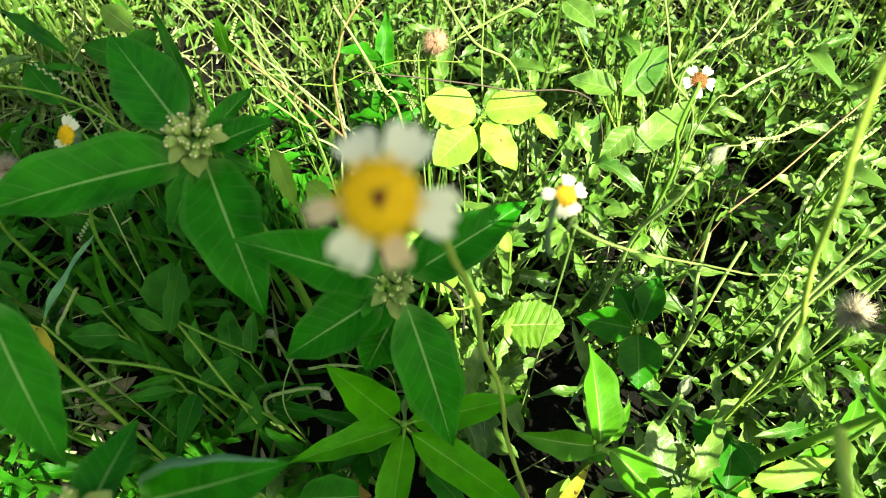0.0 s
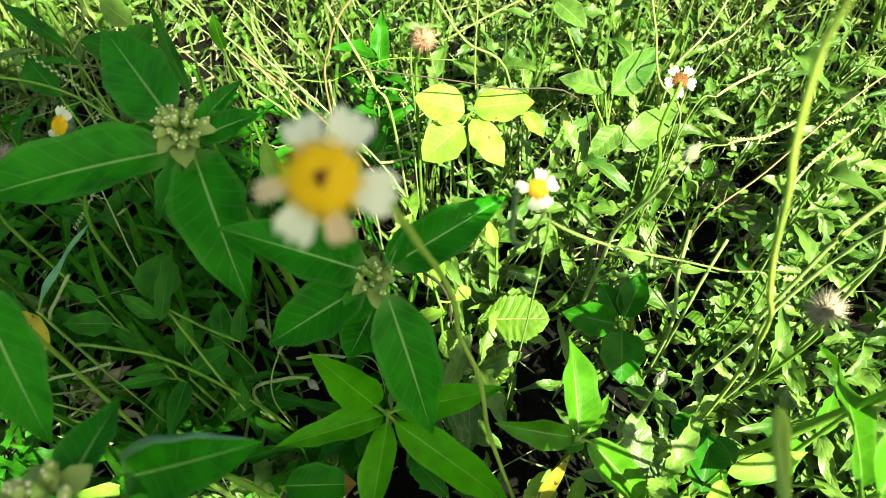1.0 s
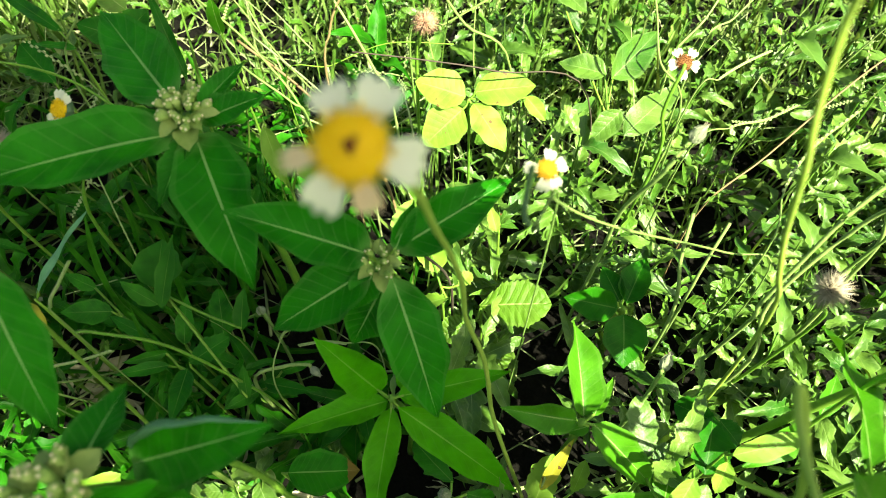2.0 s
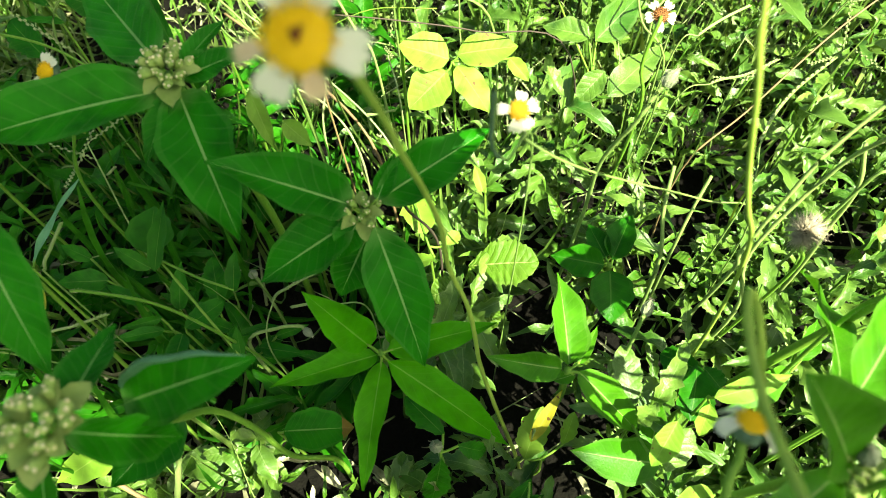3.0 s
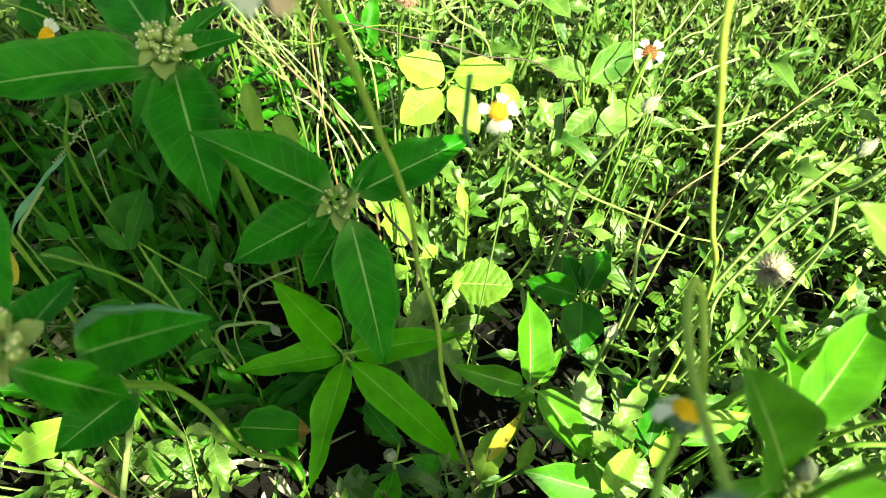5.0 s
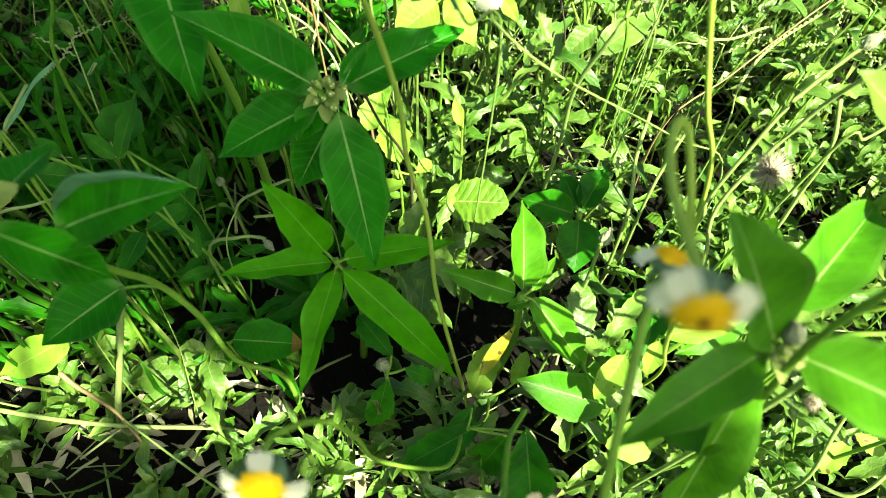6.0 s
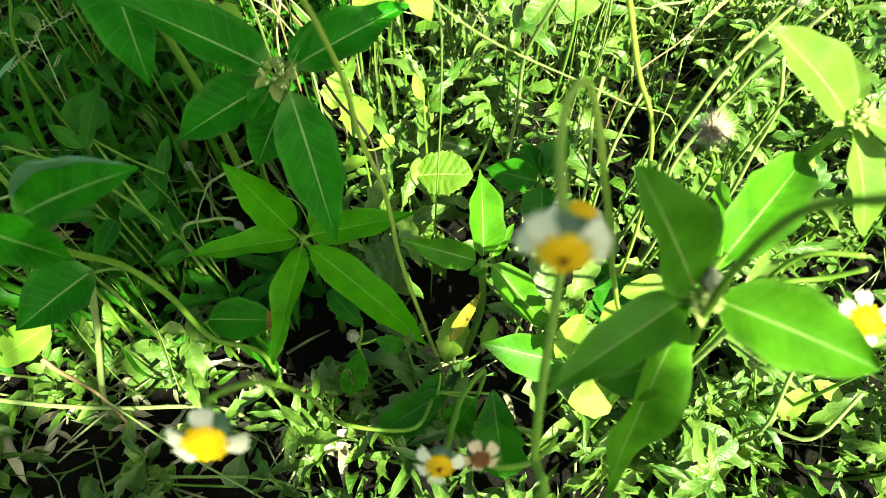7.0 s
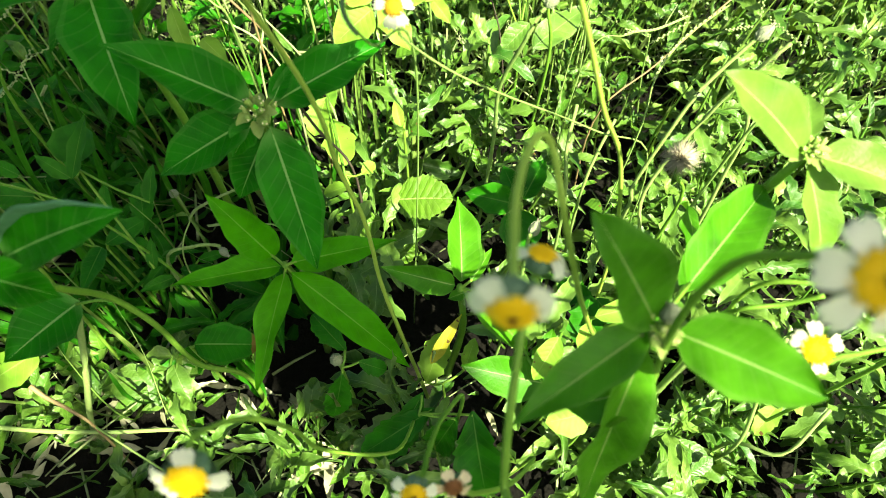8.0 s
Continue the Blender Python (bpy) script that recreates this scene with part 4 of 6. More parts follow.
daisy((-0.0086, 0.0592, 0.4384), (0.02, -0.55, 0.83), 0.0212,
    [(-0.0039, 0.0635, 0.4289), (-0.0027, 0.0709, 0.4182), (-0.0001, 0.0841, 0.3911), (0.0031, 0.0972, 0.3580), (0.0075, 0.1098, 0.3246), (0.0128, 0.1178, 0.2883), (0.0156, 0.1226, 0.2499), (0.0241, 0.1197, 0.2186), (0.0281, 0.1171, 0.1933), (0.0320, 0.1126, 0.1609), (0.0409, 0.1052, 0.1207), (0.0558, 0.0920, 0.0652), (0.0658, 0.0920, 0.0)],
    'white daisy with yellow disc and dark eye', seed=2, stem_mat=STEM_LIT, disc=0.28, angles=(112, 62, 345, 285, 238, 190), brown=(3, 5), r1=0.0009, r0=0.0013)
daisy((0.0409, 0.1435, 0.3240), (0.05, -0.6, 0.8), 0.0148,
    [(0.0434, 0.1396, 0.3183), (0.0459, 0.1395, 0.3111), (0.0741, 0.1491, 0.2799), (0.1419, 0.1712, 0.2242), (0.1850, 0.1886, 0.1769), (0.2050, 0.2086, 0.0)],
    'small white daisy with dull orange disc', seed=4, eye=False, disc_mat=DISC_DULL, angles=(15, 170, 255, 300, 75), droop=0.5, r0=.0005, r1=.0005, stem_mat=STEM_PALE)
daisy((0.1253, 0.2579, 0.2625), (-0.1, -0.5, 0.85), 0.0165,
    [(0.1239, 0.2530, 0.2630), (0.1198, 0.2476, 0.2384), (0.1264, 0.2473, 0.1911), (0.1264, 0.2773, 0.0)],
    'old white daisy with brown disc in full sun', seed=6, petals=5, eye=False, old=True, petal_mat=PETAL)
daisy((-0.1560, 0.2001, 0.2890), (-0.35, -0.55, 0.75), 0.0165,
    [(-0.1728, 0.2217, 0.2552), (-0.1749, 0.2172, 0.2312), (-0.1850, 0.2096, 0.1793), (-0.1850, 0.2296, 0.0)],
    'small white daisy half open in shade', seed=9, eye=False, angles=(70, 110, 250, 300), droop=0.1)
daisy((0.0710, -0.0164, 0.3987), (-0.07, -0.99, 0.10), 0.0162,
    [(0.0715, -0.0097, 0.3980), (0.0747, 0.0165, 0.3833), (0.0792, 0.0365, 0.3742), (0.0846, 0.0490, 0.3676), (0.0891, 0.0485, 0.3604), (0.0951, 0.0392, 0.3412), (0.1025, 0.0360, 0.3163), (0.1131, 0.0474, 0.2768), (0.1334, 0.0672, 0.2076), (0.1621, 0.0954, 0.1087), (0.1621, 0.1154, 0.0)],
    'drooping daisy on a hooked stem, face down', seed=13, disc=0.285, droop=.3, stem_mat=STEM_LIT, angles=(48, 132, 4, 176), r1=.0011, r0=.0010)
daisy((0.0865, 0.0240, 0.3472), (0.15, 0.45, 0.82), 0.0165,
    [(0.0854, 0.0178, 0.3380), (0.0833, 0.0139, 0.3345), (0.0819, 0.0029, 0.3258), (0.0807, -0.0105, 0.3123), (0.0811, -0.0233, 0.2933), (0.0829, -0.0339, 0.2699), (0.0729, -0.0039, 0.0)],
    'short-petalled daisy on an upright hairy stem', seed=16, disc=0.24, eye=False, angles=(200, 320, 150, 25, 260), r1=.0012, r0=.0014, droop=.6)
daisy((-0.0025, -0.0305, 0.3247), (0.05, -0.87, 0.46), 0.0190,
    [(-0.0024, -0.0251, 0.3307), (-0.0014, -0.0187, 0.3240), (0.0048, -0.0079, 0.3014), (0.0098, 0.0036, 0.2504), (0.0169, 0.0079, 0.2067), (0.0445, 0.0186, 0.1670), (0.0533, 0.0535, 0.1064), (0.0533, 0.0735, 0.0)],
    'nodding white daisy with yellow disc', seed=18, disc=0.285, eye=False, angles=(90, 172, 218, 352), r0=.0010, r1=.0007, droop=.3)
daisy((0.0545, -0.0241, 0.2814), (-0.05, -0.8, 0.55), 0.0160,
    [(0.0571, -0.0164, 0.2740), (0.0589, -0.0062, 0.2626), (0.0639, 0.0137, 0.2337), (0.0760, 0.0411, 0.1804), (0.0760, 0.0611, 0.0)],
    'small white daisy with dark eye', seed=20, angles=(150, 205, 262, 20))
daisy((0.0666, -0.0214, 0.2804), (0.1, -0.65, 0.45), 0.0125,
    [(0.0710, -0.0205, 0.2694), (0.0773, -0.0173, 0.2506), (0.0940, -0.0047, 0.2118), (0.1153, 0.0250, 0.1368), (0.1153, 0.0450, 0.0)],
    'withered daisy with rusty orange disc', seed=22, old=True, eye=False)
daisy((0.1793, 0.0172, 0.3059), (-0.1, -0.5, 0.85), 0.0165,
    [(0.1863, 0.0166, 0.2978), (0.2021, 0.0241, 0.2853), (0.2474, 0.0416, 0.2390), (0.2674, 0.0716, 0.0)],
    'small white daisy in full sun', seed=25, eye=False, angles=(30, 105, 160, 215, 285), disc=0.30)
daisy((0.1300, -0.0149, 0.4109), (0.1, -0.62, 0.75), 0.0215,
    [(0.1321, -0.0063, 0.4022), (0.1302, -0.0018, 0.3955), (0.1236, 0.0064, 0.3769), (0.1274, 0.0143, 0.3294), (0.1407, 0.0199, 0.2578), (0.1670, 0.0386, 0.1652), (0.1670, 0.0586, 0.0)],
    'large white daisy with a long arching stem', seed=28, petals=6, r0=.0014)
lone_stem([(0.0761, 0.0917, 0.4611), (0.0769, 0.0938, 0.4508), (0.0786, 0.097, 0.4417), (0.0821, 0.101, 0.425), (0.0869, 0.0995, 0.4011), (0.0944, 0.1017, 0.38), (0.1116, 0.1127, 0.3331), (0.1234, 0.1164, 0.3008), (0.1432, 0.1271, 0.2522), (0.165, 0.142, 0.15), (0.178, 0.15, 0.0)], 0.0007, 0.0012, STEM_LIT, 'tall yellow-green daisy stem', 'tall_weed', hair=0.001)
lone_stem([(0.2117, 0.1658, 0.2934), (0.2050, 0.1653, 0.2811), (0.2009, 0.1770, 0.2410), (0.1811, 0.1688, 0.1760), (0.1883, 0.1585, 0.1222), (0.1883, 0.1685, 0.0)], 0.0009, 0.0013, STEM_PALE, 'pale hairy weed stem in sun', 'weed_stem', hair=0.001)
lone_stem([(0.1927, 0.0991, 0.2860), (0.1863, 0.0966, 0.2725), (0.1798, 0.0979, 0.2494), (0.1820, 0.1002, 0.1798), (0.1902, 0.1058, 0.1123), (0.1902, 0.1158, 0.0)], 0.0009, 0.0012, STEM_GREEN, 'green weed stem in sun', 'weed_stem', hair=0.001)
lone_stem([(-0.1572, 0.1266, 0.2251), (-0.1507, 0.1286, 0.2206), (-0.1266, 0.1334, 0.1945), (-0.1018, 0.1334, 0.1476), (-0.0929, 0.1378, 0.1032), (-0.0829, 0.1478, 0.0)], 0.0007, 0.0010, STEM_GREEN, 'pale stem with a withered tip', 'weed_stem', hair=0.0008)
lone_stem([(-0.0426, 0.2799, 0.2468), (-0.0072, 0.2805, 0.2413), (0.0361, 0.2862, 0.2272), (0.0946, 0.3032, 0.1906), (0.1246, 0.3232, 0.0)], 0.0004, 0.0005, STEM_DARK, 'thin dark dead stalk', 'dead_stalk')
lone_stem([(-0.1074, 0.0740, 0.1974), (-0.1261, 0.0715, 0.1380), (-0.1559, 0.0628, 0.0402), (-0.1559, 0.0628, 0.0)], 0.0018, 0.0020, STEM_PALE, 'stiff grey-green upright stalk', 'weed_stem', hair=0.0008)
lone_stem([(-0.0129, 0.1670, 0.2523), (-0.0042, 0.1820, 0.2033), (0.0118, 0.1947, 0.1415), (0.0118, 0.2047, 0.0)], 0.0007, 0.0009, STEM_DARK, 'thin dark dead stalk', 'dead_stalk')
lone_stem([(-0.1389, 0.0528, 0.0808), (-0.0903, 0.0279, 0.0554), (-0.0431, 0.0068, 0.0321), (-0.0192, -0.0048, 0.0141), (0.0008, -0.0248, 0.0)], 0.00072, 0.00079, STEM_PALE, 'pale dry stalk lying across the litter', 'dead_stalk')
seed_puff((0.1768, 0.1430, 0.2397), 0.0110, [(0.1762, 0.1387, 0.2322), (0.1917, 0.1483, 0.1859), (0.1917, 0.1683, 0.0)], 'pale fluffy seed head in sun', 31)
seed_puff((-0.0040, 0.2835, 0.2639), 0.0085, [(-0.0071, 0.2844, 0.2496), (-0.0095, 0.3005, 0.2125), (-0.0095, 0.3205, 0.0)], 'reddish dry seed head among grass', 32, mat=RUSSET)
seed_puff((-0.1983, 0.2056, 0.2593), 0.0085, [(-0.2079, 0.2058, 0.2418), (-0.2379, 0.2175, 0.1842), (-0.2379, 0.2375, 0.0)], 'grey fluffy seed head in shade', 33)
seed_puff((0.2412, 0.0817, 0.1248), 0.0070, [(0.2468, 0.0788, 0.1116), (0.2594, 0.0765, 0.0872), (0.2594, 0.0865, 0.0)], 'small pinkish seed head near the litter', 34)
flower_bud((0.1108, 0.1224, 0.2044), 0.0036, [(0.1077, 0.1173, 0.2010), (0.1101, 0.1202, 0.1436), (0.1101, 0.1302, 0.0)], 'small brownish flower bud', 41)
flower_bud((0.1075, 0.1820, 0.2975), 0.0037, [(0.1033, 0.1796, 0.2916), (0.0977, 0.1780, 0.2751), (0.0912, 0.1877, 0.2337), (0.0942, 0.1995, 0.1701), (0.0942, 0.2195, 0.0)], 'grey hairy closed bud on a pale stem', 42)
flower_bud((0.2065, 0.1808, 0.2846), 0.0038, [(0.2007, 0.1789, 0.2775), (0.1861, 0.1722, 0.2557), (0.1770, 0.1661, 0.2286), (0.1692, 0.1610, 0.1906), (0.1732, 0.1640, 0.1577), (0.1732, 0.1840, 0.0)], 'pinkish closed bud on a long pale stem', 43)
flower_bud((-0.0671, 0.1486, 0.1255), 0.0030, [(-0.0714, 0.1518, 0.1273), (-0.0848, 0.1509, 0.1267), (-0.1041, 0.1472, 0.1127), (-0.1041, 0.1572, 0.0)], 'drooping small green bud', 44)
lone_stem([(-0.1882, 0.3221, 0.2732), (-0.1974, 0.3126, 0.2437), (-0.2179, 0.3061, 0.1924), (-0.2079, 0.3161, 0.0)], 0.00058, 0.00072, STEM_PALE, 'thin upright pale grass stem', 'tall_grass')
lone_stem([(-0.2254, 0.2599, 0.2579), (-0.2086, 0.2647, 0.2491), (-0.1930, 0.2691, 0.2342), (-0.1725, 0.2664, 0.2148), (-0.1620, 0.2793, 0.1875), (-0.1520, 0.2893, 0.0)], 0.0007, 0.0009, STEM_GREEN, 'pale arching weed stem in shade', 'weed_stem')
lone_stem([(-0.1658, 0.3642, 0.2287), (-0.1345, 0.3502, 0.2082), (-0.1089, 0.3352, 0.1870), (-0.0837, 0.3149, 0.1508), (-0.0737, 0.3249, 0.0)], 0.00072, 0.00086, STEM_PALE, 'long pale leaning grass stem', 'tall_grass')
lone_stem([(-0.1350, 0.3380, 0.2124), (-0.1205, 0.3249, 0.1924), (-0.0910, 0.3124, 0.1728), (-0.0818, 0.3133, 0.1498), (-0.0718, 0.3233, 0.0)], 0.00072, 0.00086, STEM_PALE, 'long pale leaning grass stem', 'tall_grass')
lone_stem([(-0.0604, 0.3258, 0.2519), (-0.0460, 0.3123, 0.2317), (-0.0348, 0.3076, 0.2052), (-0.0252, 0.3035, 0.1790), (-0.0152, 0.3135, 0.0)], 0.00079, 0.00094, STEM_PALE, 'stout pale grass stem in sun', 'tall_grass')
lone_stem([(-0.0348, 0.3003, 0.2832), (-0.0472, 0.2965, 0.2690), (-0.0552, 0.2932, 0.2493), (-0.0602, 0.2894, 0.2056), (-0.0502, 0.2994, 0.0)], 0.0006, 0.0008, STEM_RED, 'thin olive brown bent stem', 'weed_stem')
lone_stem([(-0.0013, 0.3559, 0.2354), (0.0196, 0.3472, 0.2063), (0.0508, 0.3466, 0.1706), (0.0608, 0.3566, 0.0)], 0.00086, 0.00094, STEM_PALE, 'stout pale grass stem in sun', 'tall_grass')
lone_stem([(0.0630, 0.3807, 0.2155), (0.0344, 0.3686, 0.2079), (0.0059, 0.3626, 0.1924), (-0.0164, 0.3624, 0.1805), (-0.0064, 0.3724, 0.0)], 0.00072, 0.00079, STEM_PALE, 'long pale leaning grass stem', 'tall_grass')
lone_stem([(0.0126, 0.3368, 0.1998), (-0.0294, 0.3368, 0.1998), (-0.0659, 0.3321, 0.1851), (-0.0987, 0.3371, 0.1646), (-0.0887, 0.3471, 0.0)], 0.00036, 0.00043, STEM_GREEN, 'thin green leaning stem', 'tall_grass')
lone_stem([(0.1312, 0.3559, 0.2354), (0.1370, 0.3439, 0.2160), (0.1422, 0.3279, 0.1943), (0.1648, 0.3228, 0.1557), (0.1748, 0.3328, 0.0)], 0.00072, 0.00079, STEM_PALE, 'long pale bent grass stem', 'tall_grass')
lone_stem([(0.1878, 0.3754, 0.2240), (0.1703, 0.3517, 0.2091), (0.1544, 0.3413, 0.1908), (0.1549, 0.3409, 0.1552), (0.1649, 0.3509, 0.0)], 0.00072, 0.00079, STEM_PALE, 'pale grass stem beside the old daisy', 'tall_grass')
lone_stem([(0.2018, 0.3636, 0.2165), (0.1878, 0.3517, 0.2091), (0.1669, 0.3382, 0.1889), (0.1769, 0.3482, 0.0)], 0.00065, 0.00072, STEM_PALE, 'pale grass stem beside the old daisy', 'tall_grass')
lone_stem([(0.2910, 0.3232, 0.2293), (0.2475, 0.2972, 0.2118), (0.2007, 0.2663, 0.1793), (0.1654, 0.2471, 0.1426), (0.1754, 0.2571, 0.0)], 0.00058, 0.00065, STEM_RED, 'long thin reddish stalk', 'dead_stalk')
lone_stem([(0.1401, 0.2095, 0.2011), (0.1371, 0.1940, 0.1793), (0.1421, 0.1817, 0.1360), (0.1521, 0.1917, 0.0)], 0.0011, 0.0012, STEM_PALE, 'pale upright weed stem in sun', 'weed_stem')
lone_stem([(0.1676, 0.2161, 0.1822), (0.1597, 0.2050, 0.1631), (0.1557, 0.1974, 0.1226), (0.1657, 0.2074, 0.0)], 0.0010, 0.0011, STEM_PALE, 'pale upright weed stem in sun', 'weed_stem')
lone_stem([(0.2220, 0.1948, 0.2363), (0.2322, 0.1902, 0.2048), (0.2353, 0.1909, 0.1648), (0.2382, 0.1906, 0.1184), (0.2482, 0.2006, 0.0)], 0.0012, 0.0014, STEM_PALE, 'forked pale weed stem in sun', 'weed_stem')
lone_stem([(0.2628, 0.1997, 0.2280), (0.2469, 0.1929, 0.2123), (0.2323, 0.1894, 0.2044), (0.2323, 0.2094, 0.0)], 0.0009, 0.0010, STEM_PALE, 'pale side stem in sun', 'weed_stem')
lone_stem([(0.2023, 0.0539, 0.2816), (0.1885, 0.0588, 0.2727), (0.1851, 0.0626, 0.2518), (0.1943, 0.0710, 0.1989), (0.2043, 0.0810, 0.0)], 0.0010, 0.0011, STEM_GREEN, 'pale green side stem in sun', 'weed_stem')
lone_stem([(0.2092, 0.0548, 0.2706), (0.1991, 0.0561, 0.2597), (0.1834, 0.0578, 0.2490), (0.1917, 0.0708, 0.1988), (0.2017, 0.0808, 0.0)], 0.0010, 0.0011, STEM_GREEN, 'pale green side stem in sun', 'weed_stem')
lone_stem([(0.2306, 0.0688, 0.1981), (0.2332, 0.0569, 0.1565), (0.2384, 0.0437, 0.1027), (0.2484, 0.0537, 0.0)], 0.0011, 0.0012, STEM_PALE, 'pale leaning weed stem', 'weed_stem')
lone_stem([(0.2699, 0.0495, 0.1526), (0.2555, 0.0343, 0.1205), (0.2400, 0.0479, 0.0936), (0.2500, 0.0579, 0.0)], 0.0011, 0.0012, STEM_PALE, 'pale leaning weed stem', 'weed_stem')
lone_stem([(-0.2229, 0.0572, 0.0593), (-0.1840, 0.0560, 0.0533), (-0.1408, 0.0574, 0.0488), (-0.0840, 0.0627, 0.0409), (-0.0640, 0.0627, 0.0)], 0.00158, 0.00130, STEM_PALE, 'flat yellowish grass stem across the litter', 'tall_grass')
lone_stem([(-0.0184, 0.0122, 0.0470), (-0.0477, 0.0199, 0.0396), (-0.0821, 0.0198, 0.0392), (-0.1267, 0.0187, 0.0265), (-0.1579, 0.0067, 0.0077), (-0.1579, -0.0033, 0.0)], 0.0010, 0.0011, STEM_PALE, 'pale creeping stem over litter', 'weed_stem')
lone_stem([(-0.1239, 0.1125, 0.1386), (-0.1131, 0.0933, 0.0930), (-0.1041, 0.0661, 0.0427), (-0.0941, 0.0761, 0.0)], 0.00029, 0.00036, STEM_PALE, 'very thin pale dead stalk', 'dead_stalk')
lone_stem([(-0.1709, 0.0685, 0.1011), (-0.1624, 0.0637, 0.0961), (-0.1504, 0.0588, 0.0900), (-0.1372, 0.0518, 0.0803), (-0.1372, 0.0468, 0.0)], 0.00158, 0.00072, STEM_RED, 'withered brown stalk tip over the litter', 'dead_stalk')
leafy_plant((-0.2245, 0.1847, 0.0),
    [(-0.2238, 0.1825, 0.1547, -0.1856, 0.2132, 0.1959, 0.0054)],
    'blade', UNDERSIDE, 'long pale grey-green grass blade in shade', hub=(-0.2245, 0.1797, 0.1530), seed=61, group='seedlings')
leafy_plant((0.1460, 0.0579, 0.0),
    [(0.1441, 0.0462, 0.1507, 0.1198, 0.0390, 0.1519, 0.0209)],
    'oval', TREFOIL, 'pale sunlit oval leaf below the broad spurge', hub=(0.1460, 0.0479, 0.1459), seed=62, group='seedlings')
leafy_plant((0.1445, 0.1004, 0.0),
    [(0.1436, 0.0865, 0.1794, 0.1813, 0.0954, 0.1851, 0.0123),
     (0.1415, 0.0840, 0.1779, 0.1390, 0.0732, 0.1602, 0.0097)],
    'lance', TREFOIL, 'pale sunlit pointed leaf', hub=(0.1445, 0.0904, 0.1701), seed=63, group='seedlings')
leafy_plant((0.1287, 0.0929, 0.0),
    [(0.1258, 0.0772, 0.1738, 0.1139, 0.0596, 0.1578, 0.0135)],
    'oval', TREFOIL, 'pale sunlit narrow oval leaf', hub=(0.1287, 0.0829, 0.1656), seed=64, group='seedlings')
beaded_spike([(0.0496, 0.1611, 0.0), (0.0496, 0.1511, 0.2807), (0.0345, 0.1173, 0.3300), (0.0288, 0.1056, 0.3520), (0.0282, 0.1052, 0.3636), (0.0281, 0.1052, 0.3755)], 'dark blurred grass spike before the daisies', CUP)
flower_bud((0.1318, 0.0244, 0.3134), 0.0040, [(0.1352, 0.0234, 0.3046), (0.1487, 0.0238, 0.2718), (0.1487, 0.0438, 0.0)], 'round dark green bud beside the big spurge', 45)
beaded_spike([(0.1527, 0.3020, 0.0), (0.1527, 0.2920, 0.1954), (0.1687, 0.2983, 0.2111), (0.1834, 0.3060, 0.2160), (0.1988, 0.3121, 0.2198)], 'pale beaded grass spike in sun')
beaded_spike([(0.1562, 0.2841, 0.0), (0.1562, 0.2741, 0.1725), (0.1794, 0.2807, 0.1883), (0.1995, 0.2844, 0.1906), (0.2203, 0.2923, 0.1956)], 'pale beaded grass spike in sun')
beaded_spike([(-0.2286, 0.1456, 0.0), (-0.2286, 0.1356, 0.1331), (-0.2050, 0.1382, 0.1524), (-0.1876, 0.1394, 0.1590), (-0.1636, 0.1406, 0.1716)], 'grey beaded grass spike in shade')
beaded_spike([(-0.0307, 0.1718, 0.0), (-0.0307, 0.1618, 0.1259), (-0.0492, 0.1612, 0.1373), (-0.0619, 0.1620, 0.1378), (-0.0763, 0.1601, 0.1366)], 'pale beaded grass spike in shade')
beaded_spike([(-0.0906, 0.1530, 0.0), (-0.0906, 0.1430, 0.1184), (-0.0851, 0.1610, 0.1418), (-0.0732, 0.1631, 0.1553), (-0.0541, 0.1712, 0.1608)], 'pale beaded grass spike in shade')
beaded_spike([(-0.1730, 0.1494, 0.0), (-0.1730, 0.1394, 0.2007), (-0.1771, 0.1445, 0.2157), (-0.1713, 0.1498, 0.2250), (-0.1631, 0.1573, 0.2357)], 'grey beaded grass spike in shade')
beaded_spike([(0.1685, 0.1898, 0.0), (0.1685, 0.1798, 0.2016), (0.1766, 0.2051, 0.2283), (0.1911, 0.2236, 0.2396), (0.2148, 0.2397, 0.2498)], 'long pale beaded grass spike')
leafy_plant((0.1937, 0.1166, 0.0),
    [(0.1917, 0.1066, 0.1621, 0.1548, 0.0859, 0.1609, 0.0160),
     (0.1979, 0.1102, 0.1644, 0.2120, 0.1328, 0.1667, 0.0114)],
    'lance', SPURGE_HALF_LIT, 'sunlit lance leaf striped by stem shadows', hub=(0.1937, 0.1066, 0.1621), seed=54, group='seedlings')
leafy_plant((-0.0749, 0.2301, 0.0),
    [(-0.0682, 0.2219, 0.2285, -0.0532, 0.2105, 0.2215, 0.0107),
     (-0.0855, 0.2362, 0.2372, -0.0751, 0.2163, 0.2129, 0.0102)],
    'lance', TREFOIL, 'yellow-green leaf tip catching the sun', hub=(-0.0749, 0.2201, 0.2034), seed=55, group='seedlings')
leafy_plant((-0.2649, 0.1892, 0.0),
    [(-0.2494, 0.1853, 0.0875, -0.2723, 0.2075, 0.0954, 0.0226),
     (-0.2576, 0.1842, 0.0809, -0.2855, 0.1913, 0.0735, 0.0163)],
    'oval', YELLOWED, 'yellowed leaf lying on sunlit litter', hub=(-0.2649, 0.1842, 0.0809), seed=51, group='seedlings')
leafy_plant((-0.2202, 0.1041, 0.0),
    [(-0.1870, 0.1016, 0.0739, -0.2330, 0.0812, 0.0500, 0.0234)],
    'lance', TREFOIL, 'pale sunlit leaf over the litter', hub=(-0.2202, 0.0991, 0.0605), seed=52, group='seedlings')
